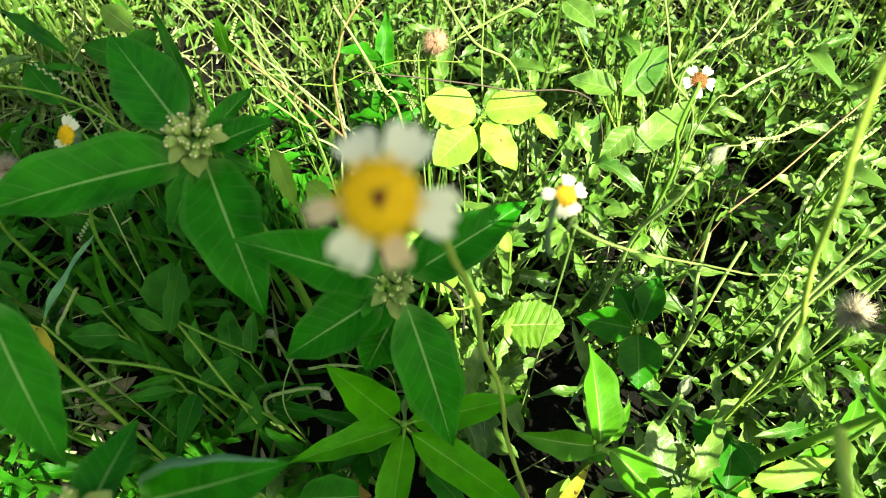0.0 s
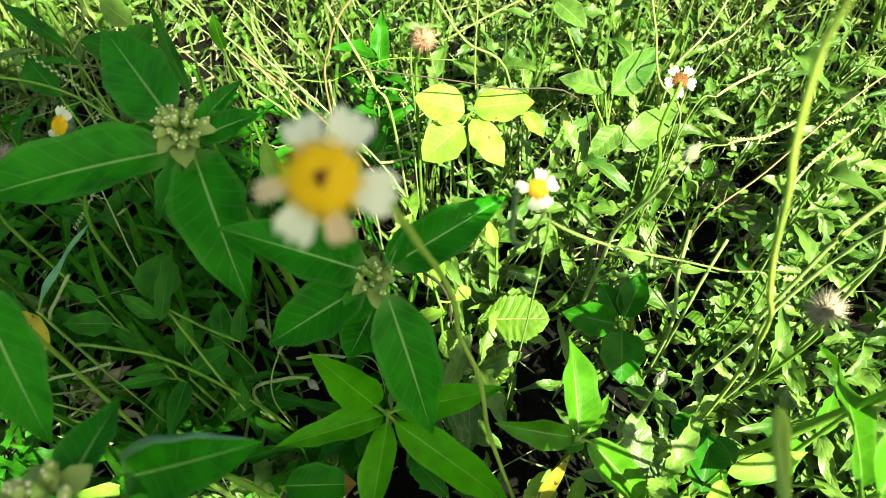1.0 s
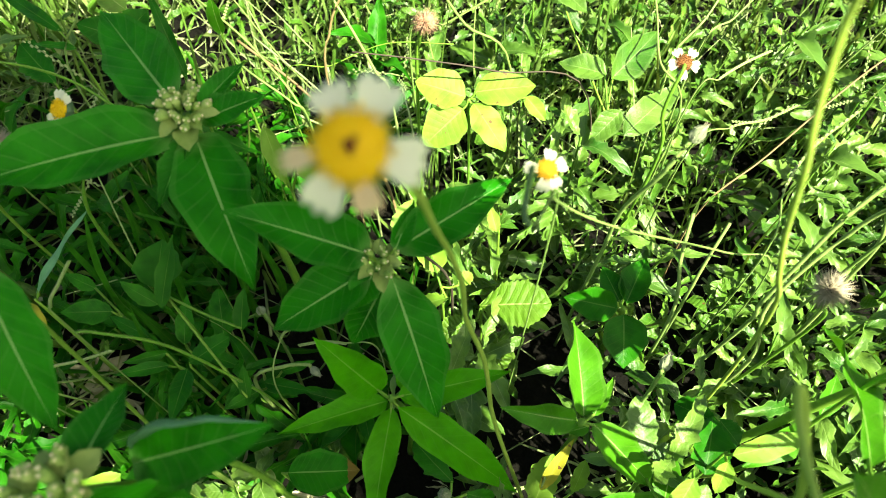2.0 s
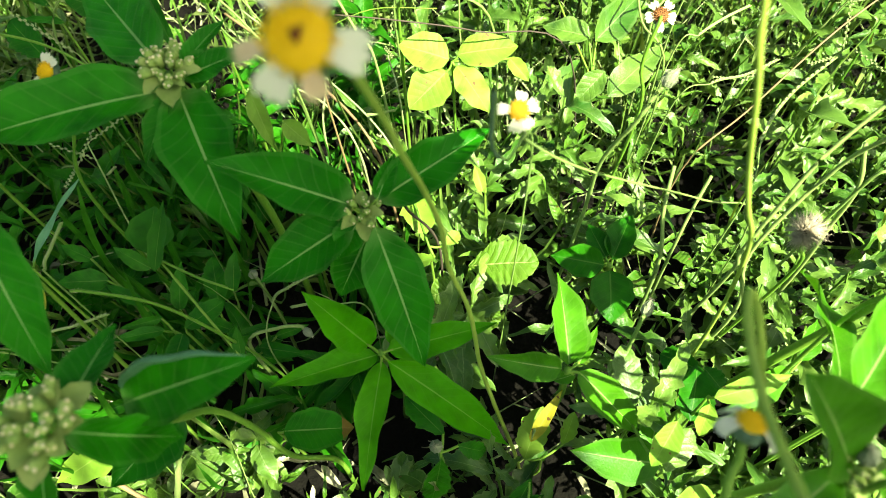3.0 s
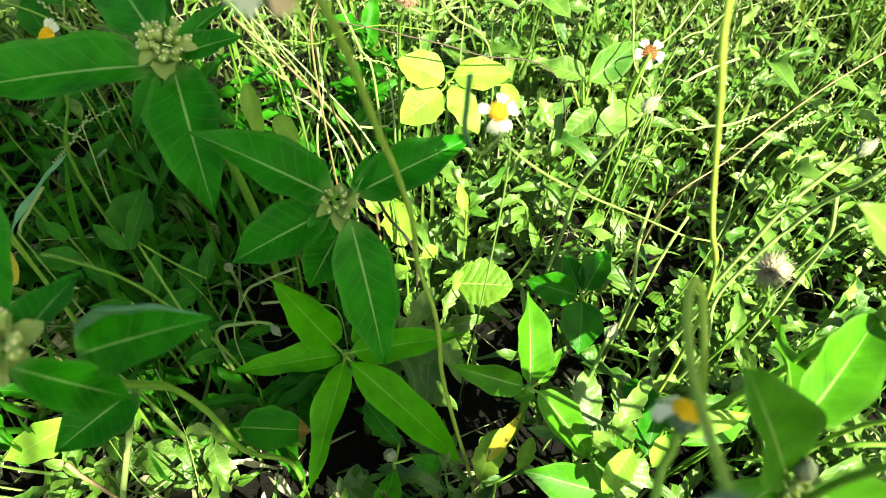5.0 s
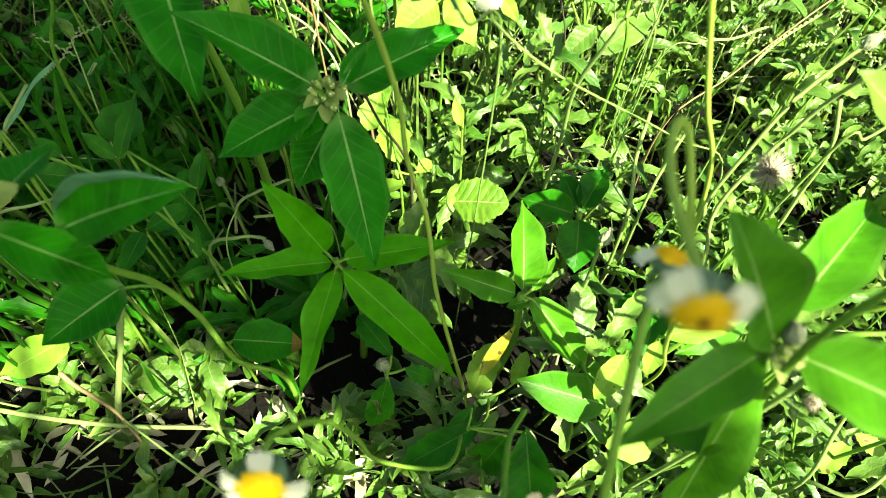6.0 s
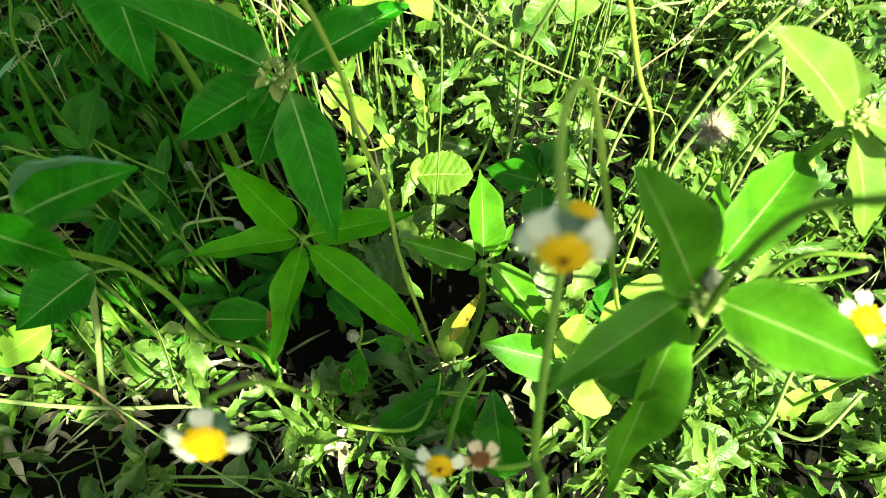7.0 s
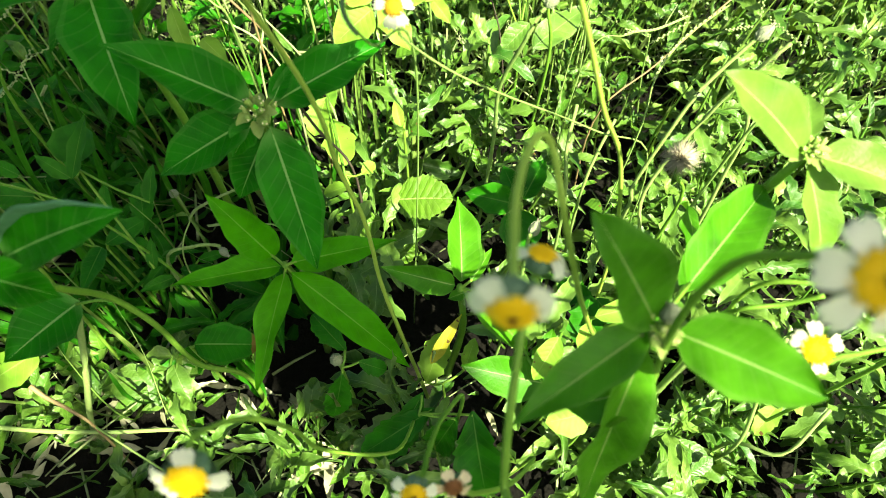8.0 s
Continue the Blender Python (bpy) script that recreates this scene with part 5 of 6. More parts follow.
leafy_plant((-0.1337, 0.0283, 0.0),
    [(-0.1332, 0.0122, 0.0227, -0.1229, 0.0344, 0.0472, 0.0173),
     (-0.1582, 0.0098, 0.0095, -0.1746, 0.0236, 0.0057, 0.0145),
     (-0.0703, 0.0163, 0.0257, -0.0650, 0.0348, 0.0365, 0.0175)],
    'lance', TRIDAX_LEAF, 'small pale leaves on the litter', hub=(-0.1337, 0.0183, 0.0262), seed=53, group='seedlings')

leafy_plant((-0.0180, 0.0771, 0.0),
    [(-0.0180, 0.0771, 0.0300, -0.0260, 0.0900, 0.0450, 0.0080),
     (-0.0175, 0.0780, 0.0310, -0.0176, 0.0950, 0.0500, 0.0075),
     (-0.0170, 0.0780, 0.0310, -0.0081, 0.0915, 0.0500, 0.0080),
     (-0.0165, 0.0770, 0.0300, 0.0000, 0.0790, 0.0460, 0.0075),
     (-0.0170, 0.0765, 0.0290, -0.0040, 0.0690, 0.0380, 0.0070),
     (-0.0190, 0.0765, 0.0290, -0.0290, 0.0780, 0.0400, 0.0070)],
    'tooth', TRIDAX_LEAF, 'small pale lobed rosette lit by the sun', hub=(-0.0180, 0.0771, 0.0290), seed=65, teeth=4, group='seedlings')
leafy_plant((-0.0160, 0.0660, 0.0),
    [(-0.0183, 0.0636, 0.0300, -0.0405, 0.0465, 0.0300, 0.0190)],
    'tooth', TREFOIL, 'lobed yellow-green leaf on the litter', hub=(-0.0180, 0.0640, 0.0300), seed=66, teeth=4, group='seedlings')
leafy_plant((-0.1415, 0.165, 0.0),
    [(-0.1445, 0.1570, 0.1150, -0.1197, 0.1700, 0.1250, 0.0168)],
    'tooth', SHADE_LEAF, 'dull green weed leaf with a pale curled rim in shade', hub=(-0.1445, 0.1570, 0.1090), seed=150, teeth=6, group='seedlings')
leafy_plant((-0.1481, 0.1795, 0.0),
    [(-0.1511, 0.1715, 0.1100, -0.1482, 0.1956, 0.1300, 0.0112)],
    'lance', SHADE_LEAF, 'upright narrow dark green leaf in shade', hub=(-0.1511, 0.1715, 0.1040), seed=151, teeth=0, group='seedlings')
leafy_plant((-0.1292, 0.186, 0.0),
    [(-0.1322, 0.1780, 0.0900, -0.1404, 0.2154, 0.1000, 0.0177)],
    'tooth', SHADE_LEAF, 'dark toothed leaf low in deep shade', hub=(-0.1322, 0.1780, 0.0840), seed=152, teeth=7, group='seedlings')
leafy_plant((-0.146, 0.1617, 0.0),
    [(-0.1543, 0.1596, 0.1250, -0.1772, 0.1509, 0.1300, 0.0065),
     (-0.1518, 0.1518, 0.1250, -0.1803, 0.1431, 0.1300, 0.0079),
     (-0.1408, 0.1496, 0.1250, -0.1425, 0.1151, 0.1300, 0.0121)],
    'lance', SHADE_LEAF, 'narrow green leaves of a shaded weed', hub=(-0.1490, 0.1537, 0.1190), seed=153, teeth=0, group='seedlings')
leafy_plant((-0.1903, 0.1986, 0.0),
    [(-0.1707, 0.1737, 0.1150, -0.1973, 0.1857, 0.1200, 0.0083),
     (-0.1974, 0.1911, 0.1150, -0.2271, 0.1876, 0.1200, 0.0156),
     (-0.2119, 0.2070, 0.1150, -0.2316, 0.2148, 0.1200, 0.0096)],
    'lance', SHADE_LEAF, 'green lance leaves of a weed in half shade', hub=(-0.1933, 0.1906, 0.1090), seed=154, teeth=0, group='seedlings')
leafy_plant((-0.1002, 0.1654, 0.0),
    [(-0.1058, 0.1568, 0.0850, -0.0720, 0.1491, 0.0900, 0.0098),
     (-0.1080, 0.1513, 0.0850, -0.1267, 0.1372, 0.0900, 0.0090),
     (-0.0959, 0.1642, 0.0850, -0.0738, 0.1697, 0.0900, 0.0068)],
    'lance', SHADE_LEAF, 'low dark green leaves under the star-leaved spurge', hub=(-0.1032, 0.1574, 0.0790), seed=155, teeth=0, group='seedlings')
flower_bud((-0.0994, 0.1801, 0.1400), 0.0034, [(-0.0994, 0.1821, 0.1340), (-0.0964, 0.1841, 0.0700), (-0.0964, 0.1841, 0.0)], 'tiny dried cream flower in shade', 158)
leafy_plant((-0.181, 0.329, 0.0),
    [(-0.1824, 0.3215, 0.2150, -0.2092, 0.3237, 0.2250, 0.0168),
     (-0.1856, 0.3205, 0.2150, -0.1700, 0.3361, 0.2250, 0.0191)],
    'oval', SHADE_LEAF, 'pair of oval green leaves behind the tall spurge', hub=(-0.1840, 0.3210, 0.2090), seed=160, teeth=0, group='seedlings')
leafy_plant((-0.2248, 0.3454, 0.0),
    [(-0.2348, 0.3449, 0.2000, -0.2907, 0.3860, 0.2000, 0.0092),
     (-0.2208, 0.3299, 0.2000, -0.2500, 0.3334, 0.2000, 0.0053)],
    'lance', SHADE_LEAF, 'long narrow green leaves in shade', hub=(-0.2278, 0.3374, 0.1940), seed=161, teeth=0, group='seedlings')
leafy_plant((-0.2442, 0.3374, 0.0),
    [(-0.2472, 0.3294, 0.1700, -0.2728, 0.3542, 0.1800, 0.0258)],
    'tooth', SHADE_LEAF, 'broad dark toothed leaf in shade', hub=(-0.2472, 0.3294, 0.1640), seed=162, teeth=8, group='seedlings')
leafy_plant((-0.1454, 0.3135, 0.0),
    [(-0.1484, 0.3055, 0.2000, -0.1681, 0.3412, 0.2400, 0.0082)],
    'lance', SHADE_LEAF, 'upright narrow grey-green leaf in half shade', hub=(-0.1484, 0.3055, 0.1940), seed=163, teeth=0, group='seedlings')
leafy_plant((-0.1263, 0.3407, 0.0),
    [(-0.1293, 0.3327, 0.2100, -0.1310, 0.3389, 0.2350, 0.0106)],
    'lance', SPURGE_HALF_LIT, 'small yellow-green pointed leaf in sun', hub=(-0.1293, 0.3327, 0.2040), seed=164, teeth=0, group='seedlings')
leafy_plant((-0.2148, 0.4079, 0.0),
    [(-0.2178, 0.3999, 0.1700, -0.2390, 0.4126, 0.1800, 0.0183)],
    'oval', SPURGE_LIT, 'broad yellow-green leaf catching the sun', hub=(-0.2178, 0.3999, 0.1640), seed=165, teeth=0, group='seedlings')
flower_bud((0.0081, 0.0787, 0.1300), 0.0044, [(0.0090, 0.0800, 0.1230), (0.0110, 0.0830, 0.0700), (0.0110, 0.0830, 0.0)], 'round grey hairy bud in deep shade', 46)
leafy_plant((0.2626, 0.0605, 0.0),
    [(0.2720, 0.0720, 0.1020, 0.2530, 0.0520, 0.0960, 0.0150),
     (0.2740, 0.0740, 0.1030, 0.2900, 0.0640, 0.1000, 0.0120)],
    'tooth', TREFOIL, 'yellow-green toothed leaf on a forked stem', hub=(0.2760, 0.0763, 0.1000), seed=67, teeth=5, group='seedlings')
leafy_plant((0.2050, 0.0300, 0.0),
    [(0.2043, 0.0470, 0.1010, 0.2230, 0.0360, 0.0960, 0.0110),
     (0.2080, 0.0250, 0.1000, 0.1880, 0.0120, 0.0920, 0.0120),
     (0.2090, 0.0270, 0.1000, 0.2230, 0.0360, 0.1040, 0.0110),
     (0.2070, 0.0240, 0.0990, 0.2120, 0.0050, 0.0900, 0.0120)],
    'tooth', TRIDAX_LEAF, 'pale sunlit toothed leaves over bare soil', hub=(0.2070, 0.0280, 0.0960), seed=68, teeth=4, group='seedlings')
lone_stem([(-0.1425, 0.3919, 0.1500), (-0.0934, 0.3610, 0.1300), (-0.0375, 0.3057, 0.1100), (-0.0200, 0.2900, 0.0)], 0.00094, 0.00108, STEM_RED, 'thick brown dry stalk leaning among grass', 'dead_stalk')
lone_stem([(-0.1296, 0.3902, 0.1550), (-0.0743, 0.3452, 0.1400), (-0.0198, 0.2914, 0.1150), (-0.0050, 0.2800, 0.0)], 0.00065, 0.00079, STRAW, 'long dry straw leaning among grass', 'dead_stalk')
lone_stem([(-0.0930, 0.3228, 0.1500), (-0.0668, 0.3203, 0.1300), (-0.0450, 0.3000, 0.1000), (-0.0400, 0.2950, 0.0)], 0.00079, 0.00086, STRAW, 'short pale dry straw', 'dead_stalk')
lone_stem([(-0.0759, 0.3682, 0.1500), (-0.0687, 0.3400, 0.1300), (-0.0731, 0.3244, 0.1000), (-0.0731, 0.3200, 0.0)], 0.00086, 0.00086, STRAW, 'short pale dry straw', 'dead_stalk')
beaded_spike([(-0.0100, 0.3100, 0.0), (-0.0130, 0.3090, 0.1300), (-0.0178, 0.3060, 0.1400), (-0.0270, 0.2990, 0.1450), (-0.0350, 0.2940, 0.1500)], 'pale beaded grass spike in sun')
lone_stem([(-0.0225, 0.3473, 0.1500), (-0.0138, 0.3173, 0.1300), (-0.0100, 0.3100, 0.0)], 0.00058, 0.00065, STRAW, 'thin dry straw below the trefoil', 'dead_stalk')

# ---- ground cover ----
HOLLOWS = ((0.095, 0.195, 0.032), (0.060, 0.150, 0.036), (0.108, 0.060, 0.026), (-0.02, 0.13, 0.035), (-0.094, 0.182, 0.03), (-0.32, 0.29, 0.04), (0.40, 0.53, 0.05), (0.245, 0.40, 0.035), (0.385, 0.44, 0.04), (0.29, 0.36, 0.028), (0.35, 0.58, 0.045))


def hollow(x, y):
    """Bare dark gaps between the plants."""
    return any((x - a) ** 2 + (y - b) ** 2 < q * q for a, b, q in HOLLOWS)


def scatter(r, n, x0, x1, y0, y1):
    spots = [(r.uniform(x0, x1), r.uniform(y0, y1)) for _ in range(n)]
    return [(x, y) for x, y in spots if not hollow(x, y)]


def low_weeds(seed, kinds, shape, mat, size, slim, teeth, spots, name, label, group, height, tilt):
    """Low weeds: some shapes, each with its leaves as parts, copied over the spots."""
    r = random.Random(seed)
    protos = []
    for k in range(kinds):
        ob = thing(name, (0, 0, 0), label, "plant", group)
        hgt = r.uniform(*height)
        lean = Vector((r.uniform(-0.02, 0.02), r.uniform(-0.02, 0.02), hgt))
        part("stem", stem_mesh([(0, 0, -0.01), lean * 0.5 + Vector((0.004, 0, 0)), lean], 0.0011, 0.0007, STEM_WEED, sides=5, steps=3), ob)
        for j in range(9):
            s = 0.3 + 0.7 * j / 8
            g = j * 2.4 + r.uniform(-0.4, 0.4)
            b = lean * s
            ln = r.uniform(*size) * (1.15 - 0.35 * s)
            t = b + Vector((math.cos(g), math.sin(g), r.uniform(-0.15, tilt))) * ln
            me = leaf_mesh(shape, mat, ln, ln * r.uniform(*slim), arch=r.uniform(-0.2, 0.55), fold=r.uniform(0.1, 0.55), wave=0.05, twist=r.uniform(-0.8, 0.8), rows=teeth[0] * 4 if teeth[0] else 10, cols=2, teeth=teeth[0], bite=0.5, rnd=r)
            part("leaf", me, ob, "", aim(b, t, (r.uniform(-0.3, 0.3), r.uniform(-0.3, 0.3), 1)))
        protos.append(ob)
    for i, (x, y) in enumerate(spots):
        m = pose(x, y, hill(x, y), r.uniform(-14, 14), r.uniform(-14, 14), r.uniform(0, 360))
        s = r.uniform(0.75, 1.25)
        if i < len(protos):
            protos[i].matrix_basis = m
            protos[i].scale = (s, s, s)
        else:
            copy_thing(protos[i % len(protos)], m).scale = (s, s, s)


def cover_plants():
    r = random.Random(61)
    right = [(x, y) for x, y in scatter(r, 215, -0.02, 0.55, 0.0, 0.50) if noise.noise(Vector((x * 9, y * 9, 2))) > -0.25]
    low_weeds(62, 9, "tooth", TRIDAX_LEAF, (0.021, 0.045), (0.27, 0.46), (5,), right, "low_weed", "low toothed-leaved weed in the ground cover", "low weeds", (0.06, 0.14), 1.1)
    slim = scatter(r, 80, -0.02, 0.55, -0.08, 0.50)
    low_weeds(65, 6, "lance", TRIDAX_LEAF, (0.018, 0.038), (0.16, 0.28), (0,), slim, "low_weed", "low narrow-leaved weed in the ground cover", "low weeds", (0.06, 0.14), 1.3)
    far = scatter(r, 60, -0.4, 0.7, 0.40, 0.85)
    low_weeds(63, 6, "tooth", TRIDAX_LEAF, (0.020, 0.038), (0.24, 0.40), (4,), far, "low_weed", "low toothed-leaved weed among grass", "low weeds", (0.06, 0.12), 0.9)
    left = scatter(r, 28, -0.42, -0.04, 0.14, 0.42)
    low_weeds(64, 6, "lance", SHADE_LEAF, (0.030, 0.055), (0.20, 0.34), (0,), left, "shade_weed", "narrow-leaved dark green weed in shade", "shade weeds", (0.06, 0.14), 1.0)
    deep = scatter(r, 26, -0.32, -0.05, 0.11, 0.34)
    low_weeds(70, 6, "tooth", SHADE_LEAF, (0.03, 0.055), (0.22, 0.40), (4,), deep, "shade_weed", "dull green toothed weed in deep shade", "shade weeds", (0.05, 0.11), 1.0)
    # unseen tall weeds, added to throw shade on the near soil
    tall = scatter(r, 18, -0.28, -0.05, -0.22, -0.07)
    low_weeds(67, 4, "tooth", TRIDAX_LEAF, (0.03, 0.05), (0.3, 0.45), (5,), tall, "low_weed", "taller toothed-leaved weed added out of view to shade the soil", "low weeds", (0.12, 0.17), 0.8)
    seed = scatter(r, 12, -0.20, 0.06, -0.06, 0.10)
    low_weeds(68, 5, "oval", TRIDAX_LEAF, (0.010, 0.020), (0.4, 0.6), (0,), seed, "seedling", "small pale round-leaved seedling on dry litter", "small seedlings", (0.02, 0.05), 0.6)
    band = scatter(r, 10, -0.26, -0.02, 0.055, 0.13)
    low_weeds(69, 5, "oval", TRIDAX_LEAF, (0.016, 0.030), (0.42, 0.6), (0,), band, "seedling", "round-leaved pale seedling catching the sun", "small seedlings", (0.03, 0.06), 0.5)
    near = scatter(r, 34, -0.3, 0.35, -0.2, 0.06)
    low_weeds(66, 5, "tooth", TRIDAX_LEAF, (0.02, 0.036), (0.26, 0.42), (4,), near, "low_weed", "low toothed-leaved weed over dry litter", "low weeds", (0.04, 0.10), 0.9)


def grass_tufts():
    r = random.Random(71)
    protos = []
    for k in range(6):
        ob = thing("grass_tuft", (0, 0, 0), "tuft of thin green grass blades", "grass", "grass tufts")
        for j in range(10):
            g = r.uniform(0, 6.28)
            ln = r.uniform(0.06, 0.19)
            out = r.uniform(0.3, 1.7)
            b = Vector((r.gauss(0, 0.006), r.gauss(0, 0.006), -0.003))
            t = b + Vector((math.cos(g) * out, math.sin(g) * out, 1)).normalized() * ln
            me = leaf_mesh("blade", GRASS, ln, r.uniform(0.0018, 0.0052), arch=r.uniform(0.1, 0.5), fold=0.35, wave=0.0, twist=r.uniform(-1.2, 1.2), rows=9, cols=1, rnd=r)
            part("blade", me, ob, "", aim(b, t, Vector((math.cos(g), math.sin(g), 0.6))))
        protos.append(ob)
    spots = scatter(r, 150, -0.45, 0.7, 0.28, 0.85) + scatter(r, 5, -0.42, 0.0, 0.1, 0.4)
    for i, (x, y) in enumerate(spots):
        m = pose(x, y, hill(x, y), r.uniform(-8, 8), r.uniform(-8, 8), r.uniform(0, 360))
        s = r.uniform(0.7, 1.3)
        if i < len(protos):
            protos[i].matrix_basis = m
            protos[i].scale = (s, s, s)
        else:
            c = copy_thing(protos[i % len(protos)], m)
            c.scale = (s, s, s)


def broad_grass():
    """Broad soft grass leaning through the shade."""
    r = random.Random(73)
    protos = []
    for k in range(5):
        ob = thing("blade_clump", (0, 0, 0), "clump of broad green grass blades in the shade", "grass", "broad grass")
        for j in range(6):
            g = r.uniform(0, 6.28)
            ln = r.uniform(0.07, 0.14)
            out = r.uniform(0.3, 1.3)
            b = Vector((r.gauss(0, 0.008), r.gauss(0, 0.008), -0.003))
            t = b + Vector((math.cos(g) * out, math.sin(g) * out, 1)).normalized() * ln
            me = leaf_mesh("blade", GRASS_BROAD, ln, r.uniform(0.005, 0.010), arch=r.uniform(0.1, 0.45), fold=0.3, wave=0.01, twist=r.uniform(-1.0, 1.0), rows=10, cols=2, rnd=r)
            part("blade", me, ob, "", aim(b, t, Vector((math.cos(g), math.sin(g), 0.6))))
        protos.append(ob)
    for i, (x, y) in enumerate(scatter(r, 24, -0.42, 0.0, 0.10, 0.46) + scatter(r, 6, -0.30, -0.04, 0.12, 0.32)):
        m = pose(x, y, hill(x, y), r.uniform(-8, 8), r.uniform(-8, 8), r.uniform(0, 360))
        s = r.uniform(0.8, 1.3)
        if i < len(protos):
            protos[i].matrix_basis = m
            protos[i].scale = (s, s, s)
        else:
            copy_thing(protos[i % len(protos)], m).scale = (s, s, s)


def seed_stalks():
    """Thin grass stalks that end in beaded seed spikes."""
    r = random.Random(81)
    protos = []
    for k in range(5):
        ob = thing("grass_stalk", (0, 0, 0), "thin pale grass stalk with beaded seed spikes", "grass", "grass stalks")
        ln = r.uniform(0.16, 0.26)
        tip = Vector((r.uniform(-0.5, 0.5), r.uniform(-0.4, 0.4), 1)).normalized() * ln
        pts = [Vector((0, 0, -0.005)), tip * 0.5 + Vector((r.uniform(-0.01, 0.01), r.uniform(-0.01, 0.01), 0.006)), tip]
        part("stalk", stem_mesh(pts, 0.0009, 0.0005, STEM_PALE, sides=5, steps=4), ob)
        for q in range(r.choice((2, 3, 3))):
            g = q * 2.2 + r.uniform(0, 1)
            d = Vector((math.cos(g) * 0.9, math.sin(g) * 0.9, r.uniform(0.1, 0.9))).normalized()
            a = tip - tip.normalized() * 0.012 * q
            st = ([], [])
            sl = r.uniform(0.025, 0.04)
            add_arrays(st, tube_arrays([a, a + d * sl], [0.00035, 0.0002], 4))
            side = d.cross(Vector((0, 0, 1))).normalized()
            for w in range(int(sl / 0.0022)):
                p = a + d * (0.004 + w * 0.0022) + side * 0.0008 * (1 if w % 2 else -1)
                add_arrays(st, ball_arrays(0.0007, 1.6, 4, 5, p, d))
            part("seed_spike", to_mesh("seed_spike", st[0], st[1], SEEDHEAD), ob, "pale beaded seed spike")
        protos.append(ob)
    spots = scatter(r, 30, -0.4, 0.65, 0.36, 0.75) + scatter(r, 14, 0.16, 0.6, 0.30, 0.55) + scatter(r, 5, -0.35, -0.1, 0.05, 0.35)
    for i, (x, y) in enumerate(spots):
        m = pose(x, y, hill(x, y), r.uniform(-22, 22), r.uniform(-22, 22), r.uniform(0, 360))
        if i < len(protos):
            protos[i].matrix_basis = m
        else:
            copy_thing(protos[i % len(protos)], m)


def undergrowth():
    """Small leaves low over the soil, too many to count."""
    r = random.Random(91)
    st = ([], [], [])
    for k in range(19000):
        x, y = r.uniform(-0.55, 0.85), r.uniform(-0.2, 1.0)
        litter_side = x < 0.06 and y < 0.14
        if hollow(x, y) or (x < -0.03 and 0.13 < y < 0.36 and k % 5 and not (x < -0.20 and y < 0.26)) or noise.noise(Vector((x * 26, y * 26, 5))) < (0.0 if litter_side else 0.03):
            continue
        z = hill(x, y) + r.uniform(0.003, 0.065 if litter_side else 0.115) * (1.0 if x > -0.05 or y > 0.3 else 0.6)
        g = r.uniform(0, 6.28)
        ln = r.uniform(0.007, 0.026)
        p = Vector((x, y, z))
        t = p + Vector((math.cos(g), math.sin(g), r.uniform(-0.5, 1.4))) * ln
        kind = r.choice(("lance", "oval", "tooth", "tooth", "lance"))
        a = leaf_arrays(kind, ln, ln * (r.uniform(0.12, 0.36) if kind != "oval" else r.uniform(0.4, 0.65)), arch=r.uniform(-0.1, 0.6), fold=r.uniform(0.1, 0.6), twist=r.uniform(-0.8, 0.8), rows=9 if kind == "tooth" else 5, cols=1, teeth=3 if kind == "tooth" else 0, rnd=r)
        m = aim(p, t, (r.uniform(-0.5, 0.5), r.uniform(-0.5, 0.5), 1))
        add_arrays(st, ([m @ Vector(q) for q in a[0]], a[1], a[2]))
    tagged(new("undergrowth", to_mesh("undergrowth", st[0], st[1], COVER, st[2])), "dense mat of small green weed leaves", "undergrowth", kind="stuff")


def far_grass():
    """Grass round the patch, out of the camera's reach."""
    r = random.Random(95)
    st = ([], [], [])
    for k in range(26000):
        d = 0.5 + 5.5 * r.random() ** 1.5
        g = r.uniform(0, 6.28)
        x, y = 0.1 + d * math.cos(g) * 1.05, 0.3 + d * math.sin(g)
        if (x - 0.05) ** 2 + (y + 0.02) ** 2 < 0.05:
            continue
        ln = r.uniform(0.05, 0.14)
        h = r.uniform(0, 6.28)
        p = Vector((x, y, hill(x, y) - 0.004))
        t = p + Vector((math.cos(h) * 0.6, math.sin(h) * 0.6, 1)).normalized() * ln
        a = leaf_arrays("blade", ln, r.uniform(0.004, 0.008) * (1 + d * 0.5), arch=r.uniform(0.1, 0.5), fold=0.3, rows=3, cols=1, rnd=r)
        m = aim(p, t, (math.cos(h), math.sin(h), 0.5))
        add_arrays(st, ([m @ Vector(q) for q in a[0]], a[1], a[2]))
    tagged(new("grass", to_mesh("grass", st[0], st[1], GRASS_FAR, st[2])), "rough green grass round the weed patch", "grass", kind="stuff")


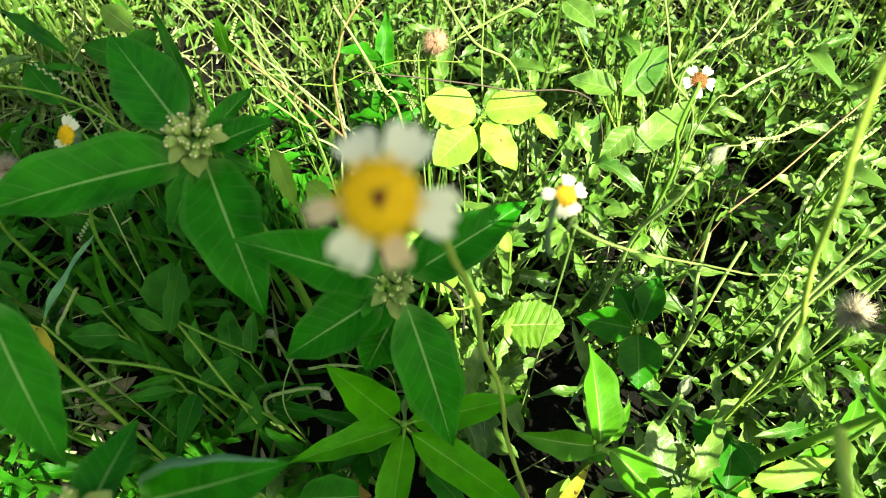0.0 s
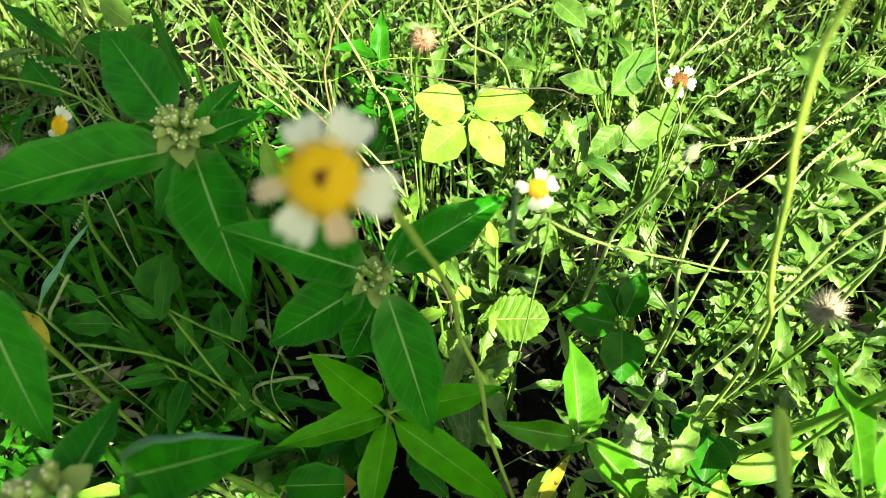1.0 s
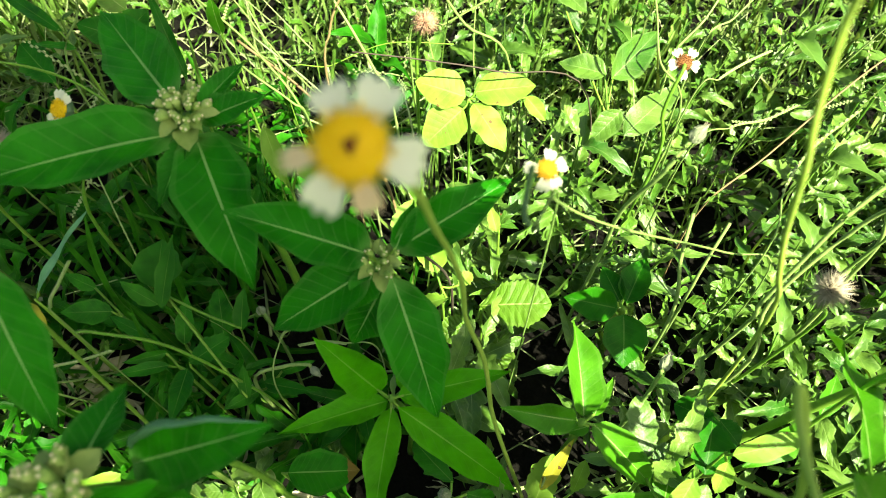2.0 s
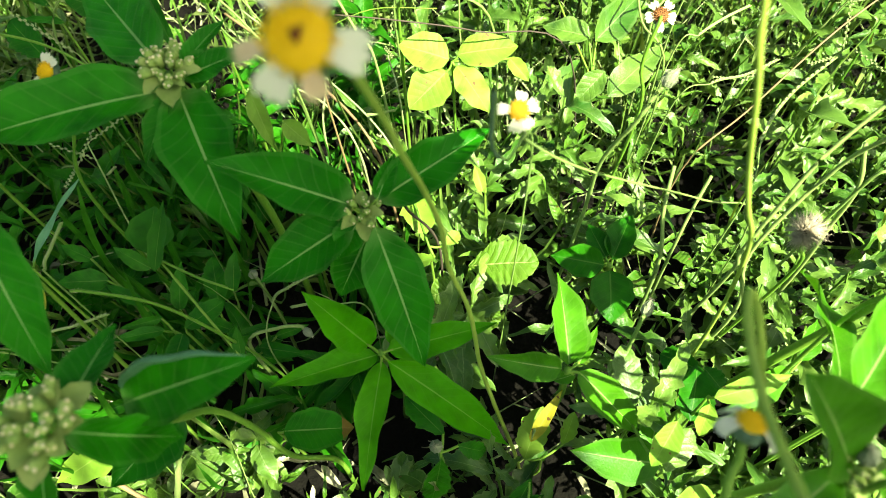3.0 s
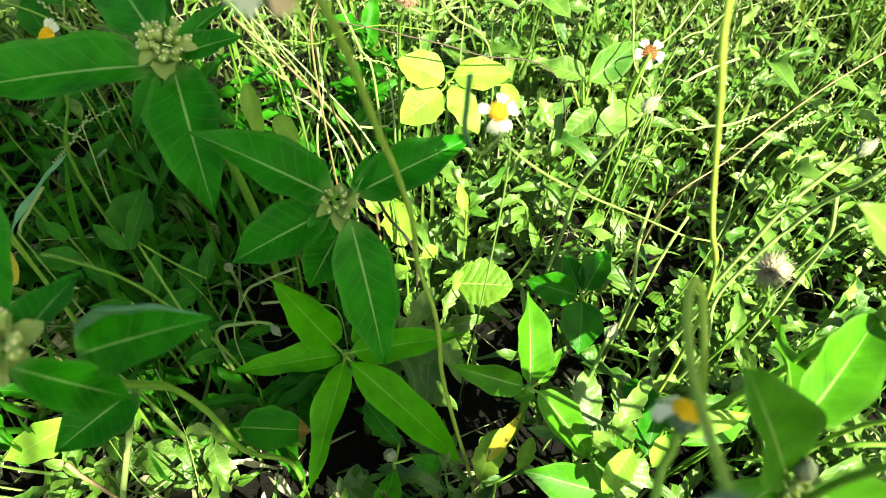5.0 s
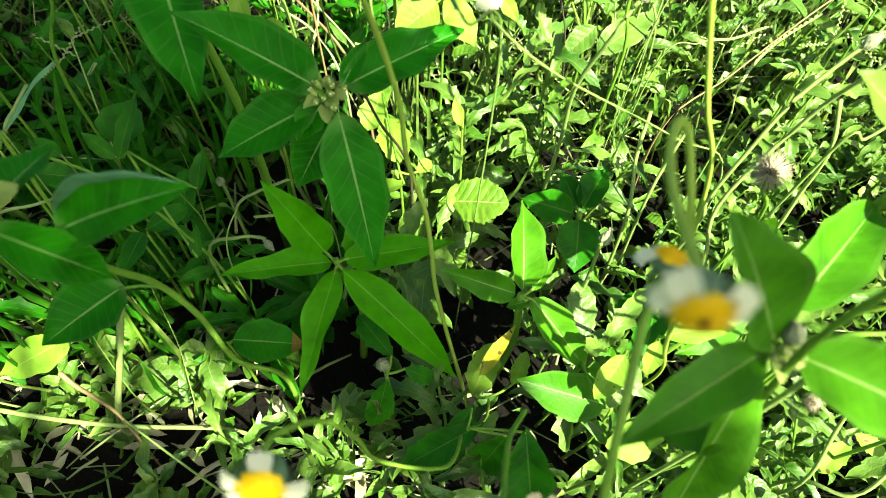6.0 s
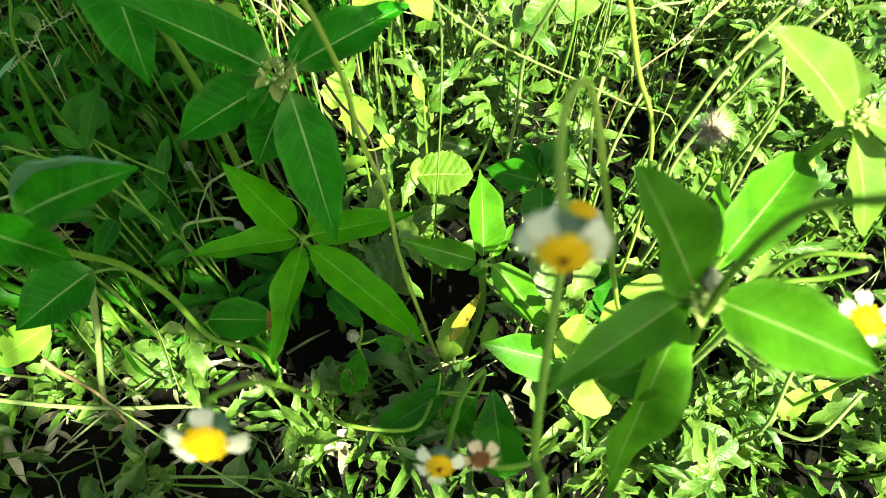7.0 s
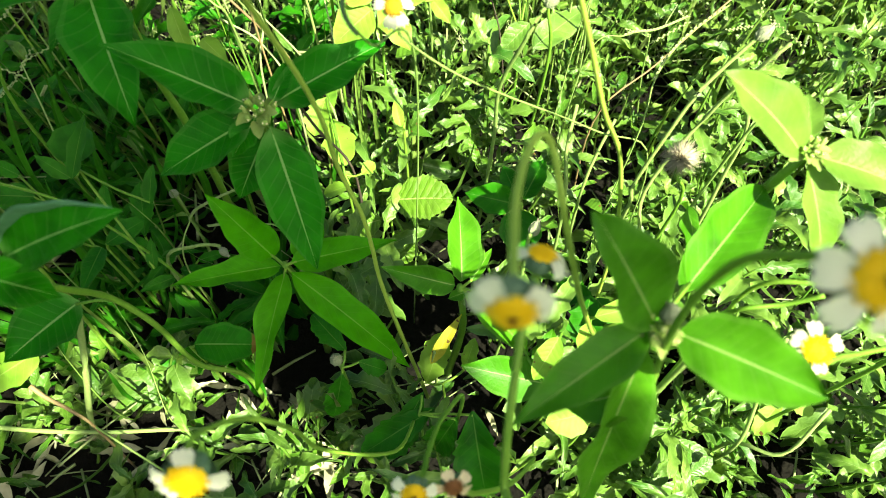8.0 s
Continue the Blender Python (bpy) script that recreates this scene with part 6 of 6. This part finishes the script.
def litter():
    """Dry straw and dead leaves on the soil."""
    r = random.Random(97)
    st = ([], [])
    for k in range(1000):
        x, y = r.uniform(-0.5, 0.6), r.uniform(-0.2, 0.9)
        if hollow(x, y) or (x < 0.03 and 0.13 < y < 0.42 and k % 4 and not (x < -0.20 and y < 0.25)):
            continue
        ln = r.uniform(0.015, 0.07)
        g = r.uniform(0, 6.28)
        z = hill(x, y) + r.uniform(0.001, 0.02)
        a = Vector((x, y, z))
        b = a + Vector((math.cos(g), math.sin(g), r.uniform(-0.12, 0.12))) * ln
        w = r.uniform(0.0005, 0.0014)
        add_arrays(st, tube_arrays([a, a.lerp(b, 0.5) + Vector((0, 0, 0.002)), b], [w, w * 0.9, w * 0.5], 4))
    tagged(new("straw", to_mesh("straw", st[0], st[1], STRAW)), "dry pale straw scattered on the soil", "straw", kind="stuff")
    st = ([], [], [])
    for k in range(280):
        x, y = (r.uniform(-0.4, 0.5), r.uniform(-0.2, 0.8)) if k % 2 else (r.uniform(-0.28, 0.02), r.uniform(0.04, 0.13)) if k % 6 else (r.uniform(-0.31, -0.2), r.uniform(0.13, 0.25))
        if hollow(x, y) or (x < 0.08 and y < 0.045):
            continue
        g = r.uniform(0, 6.28)
        ln = r.uniform(0.012, 0.035 if k % 2 else 0.045)
        p = Vector((x, y, hill(x, y) + r.uniform(0.002, 0.014)))
        t = p + Vector((math.cos(g), math.sin(g), r.uniform(-0.2, 0.3))) * ln
        a = leaf_arrays("lance", ln, ln * r.uniform(0.07, 0.24), arch=r.uniform(-0.3, 0.5), fold=r.uniform(0, 0.6), wave=0.06, twist=r.uniform(-0.8, 0.8), rows=7, cols=1, rnd=r)
        m = aim(p, t, (r.uniform(-0.4, 0.4), r.uniform(-0.4, 0.4), 1))
        add_arrays(st, ([m @ Vector(q) for q in a[0]], a[1], a[2]))
    tagged(new("leaf_litter", to_mesh("leaf_litter", st[0], st[1], DEAD_LEAF, st[2])), "dry tan dead leaves lying on the soil", "leaf litter", kind="stuff")


def thin_grass():
    """Fine grass blades and dry stalks tangled through the weeds, too many to count."""
    r = random.Random(99)
    green, dry = ([], [], []), ([], [])
    for k in range(4200):
        x, y = r.uniform(-0.5, 0.75), r.uniform(0.0, 0.95)
        if hollow(x, y) or (y < 0.34 and r.random() < 0.92) or (x < 0.02 and y < 0.42 and k % 6):
            continue
        ln = r.uniform(0.04, 0.15)
        h = r.uniform(0, 6.28)
        p = Vector((x, y, hill(x, y) + r.uniform(-0.004, 0.03)))
        o = r.uniform(0.3, 2.2)
        t = p + Vector((math.cos(h) * o, math.sin(h) * o, 1)).normalized() * ln
        if k % 3:
            a = leaf_arrays("blade", ln, r.uniform(0.0014, 0.0042), arch=r.uniform(0.0, 0.5), fold=0.3, twist=r.uniform(-1, 1), rows=6, cols=1, rnd=r)
            m = aim(p, t, (math.cos(h), math.sin(h), 0.6))
            add_arrays(green, ([m @ Vector(q) for q in a[0]], a[1], a[2]))
        else:
            w = r.uniform(0.0003, 0.0008)
            add_arrays(dry, tube_arrays([p, p.lerp(t, 0.5) + Vector((r.gauss(0, 0.004), r.gauss(0, 0.004), 0.003)), t], [w, w * 0.9, w * 0.5], 4))
    tagged(new("thin_grass", to_mesh("thin_grass", green[0], green[1], GRASS_NEAR, green[2])), "fine yellow-green grass blades tangled through the weeds", "grass", kind="stuff")
    tagged(new("dry_grass", to_mesh("dry_grass", dry[0], dry[1], STRAW)), "fine dry pale grass stalks among the weeds", "dry grass", kind="stuff")


cover_plants()
thin_grass()
grass_tufts()
broad_grass()
seed_stalks()
undergrowth()
litter()
far_grass()
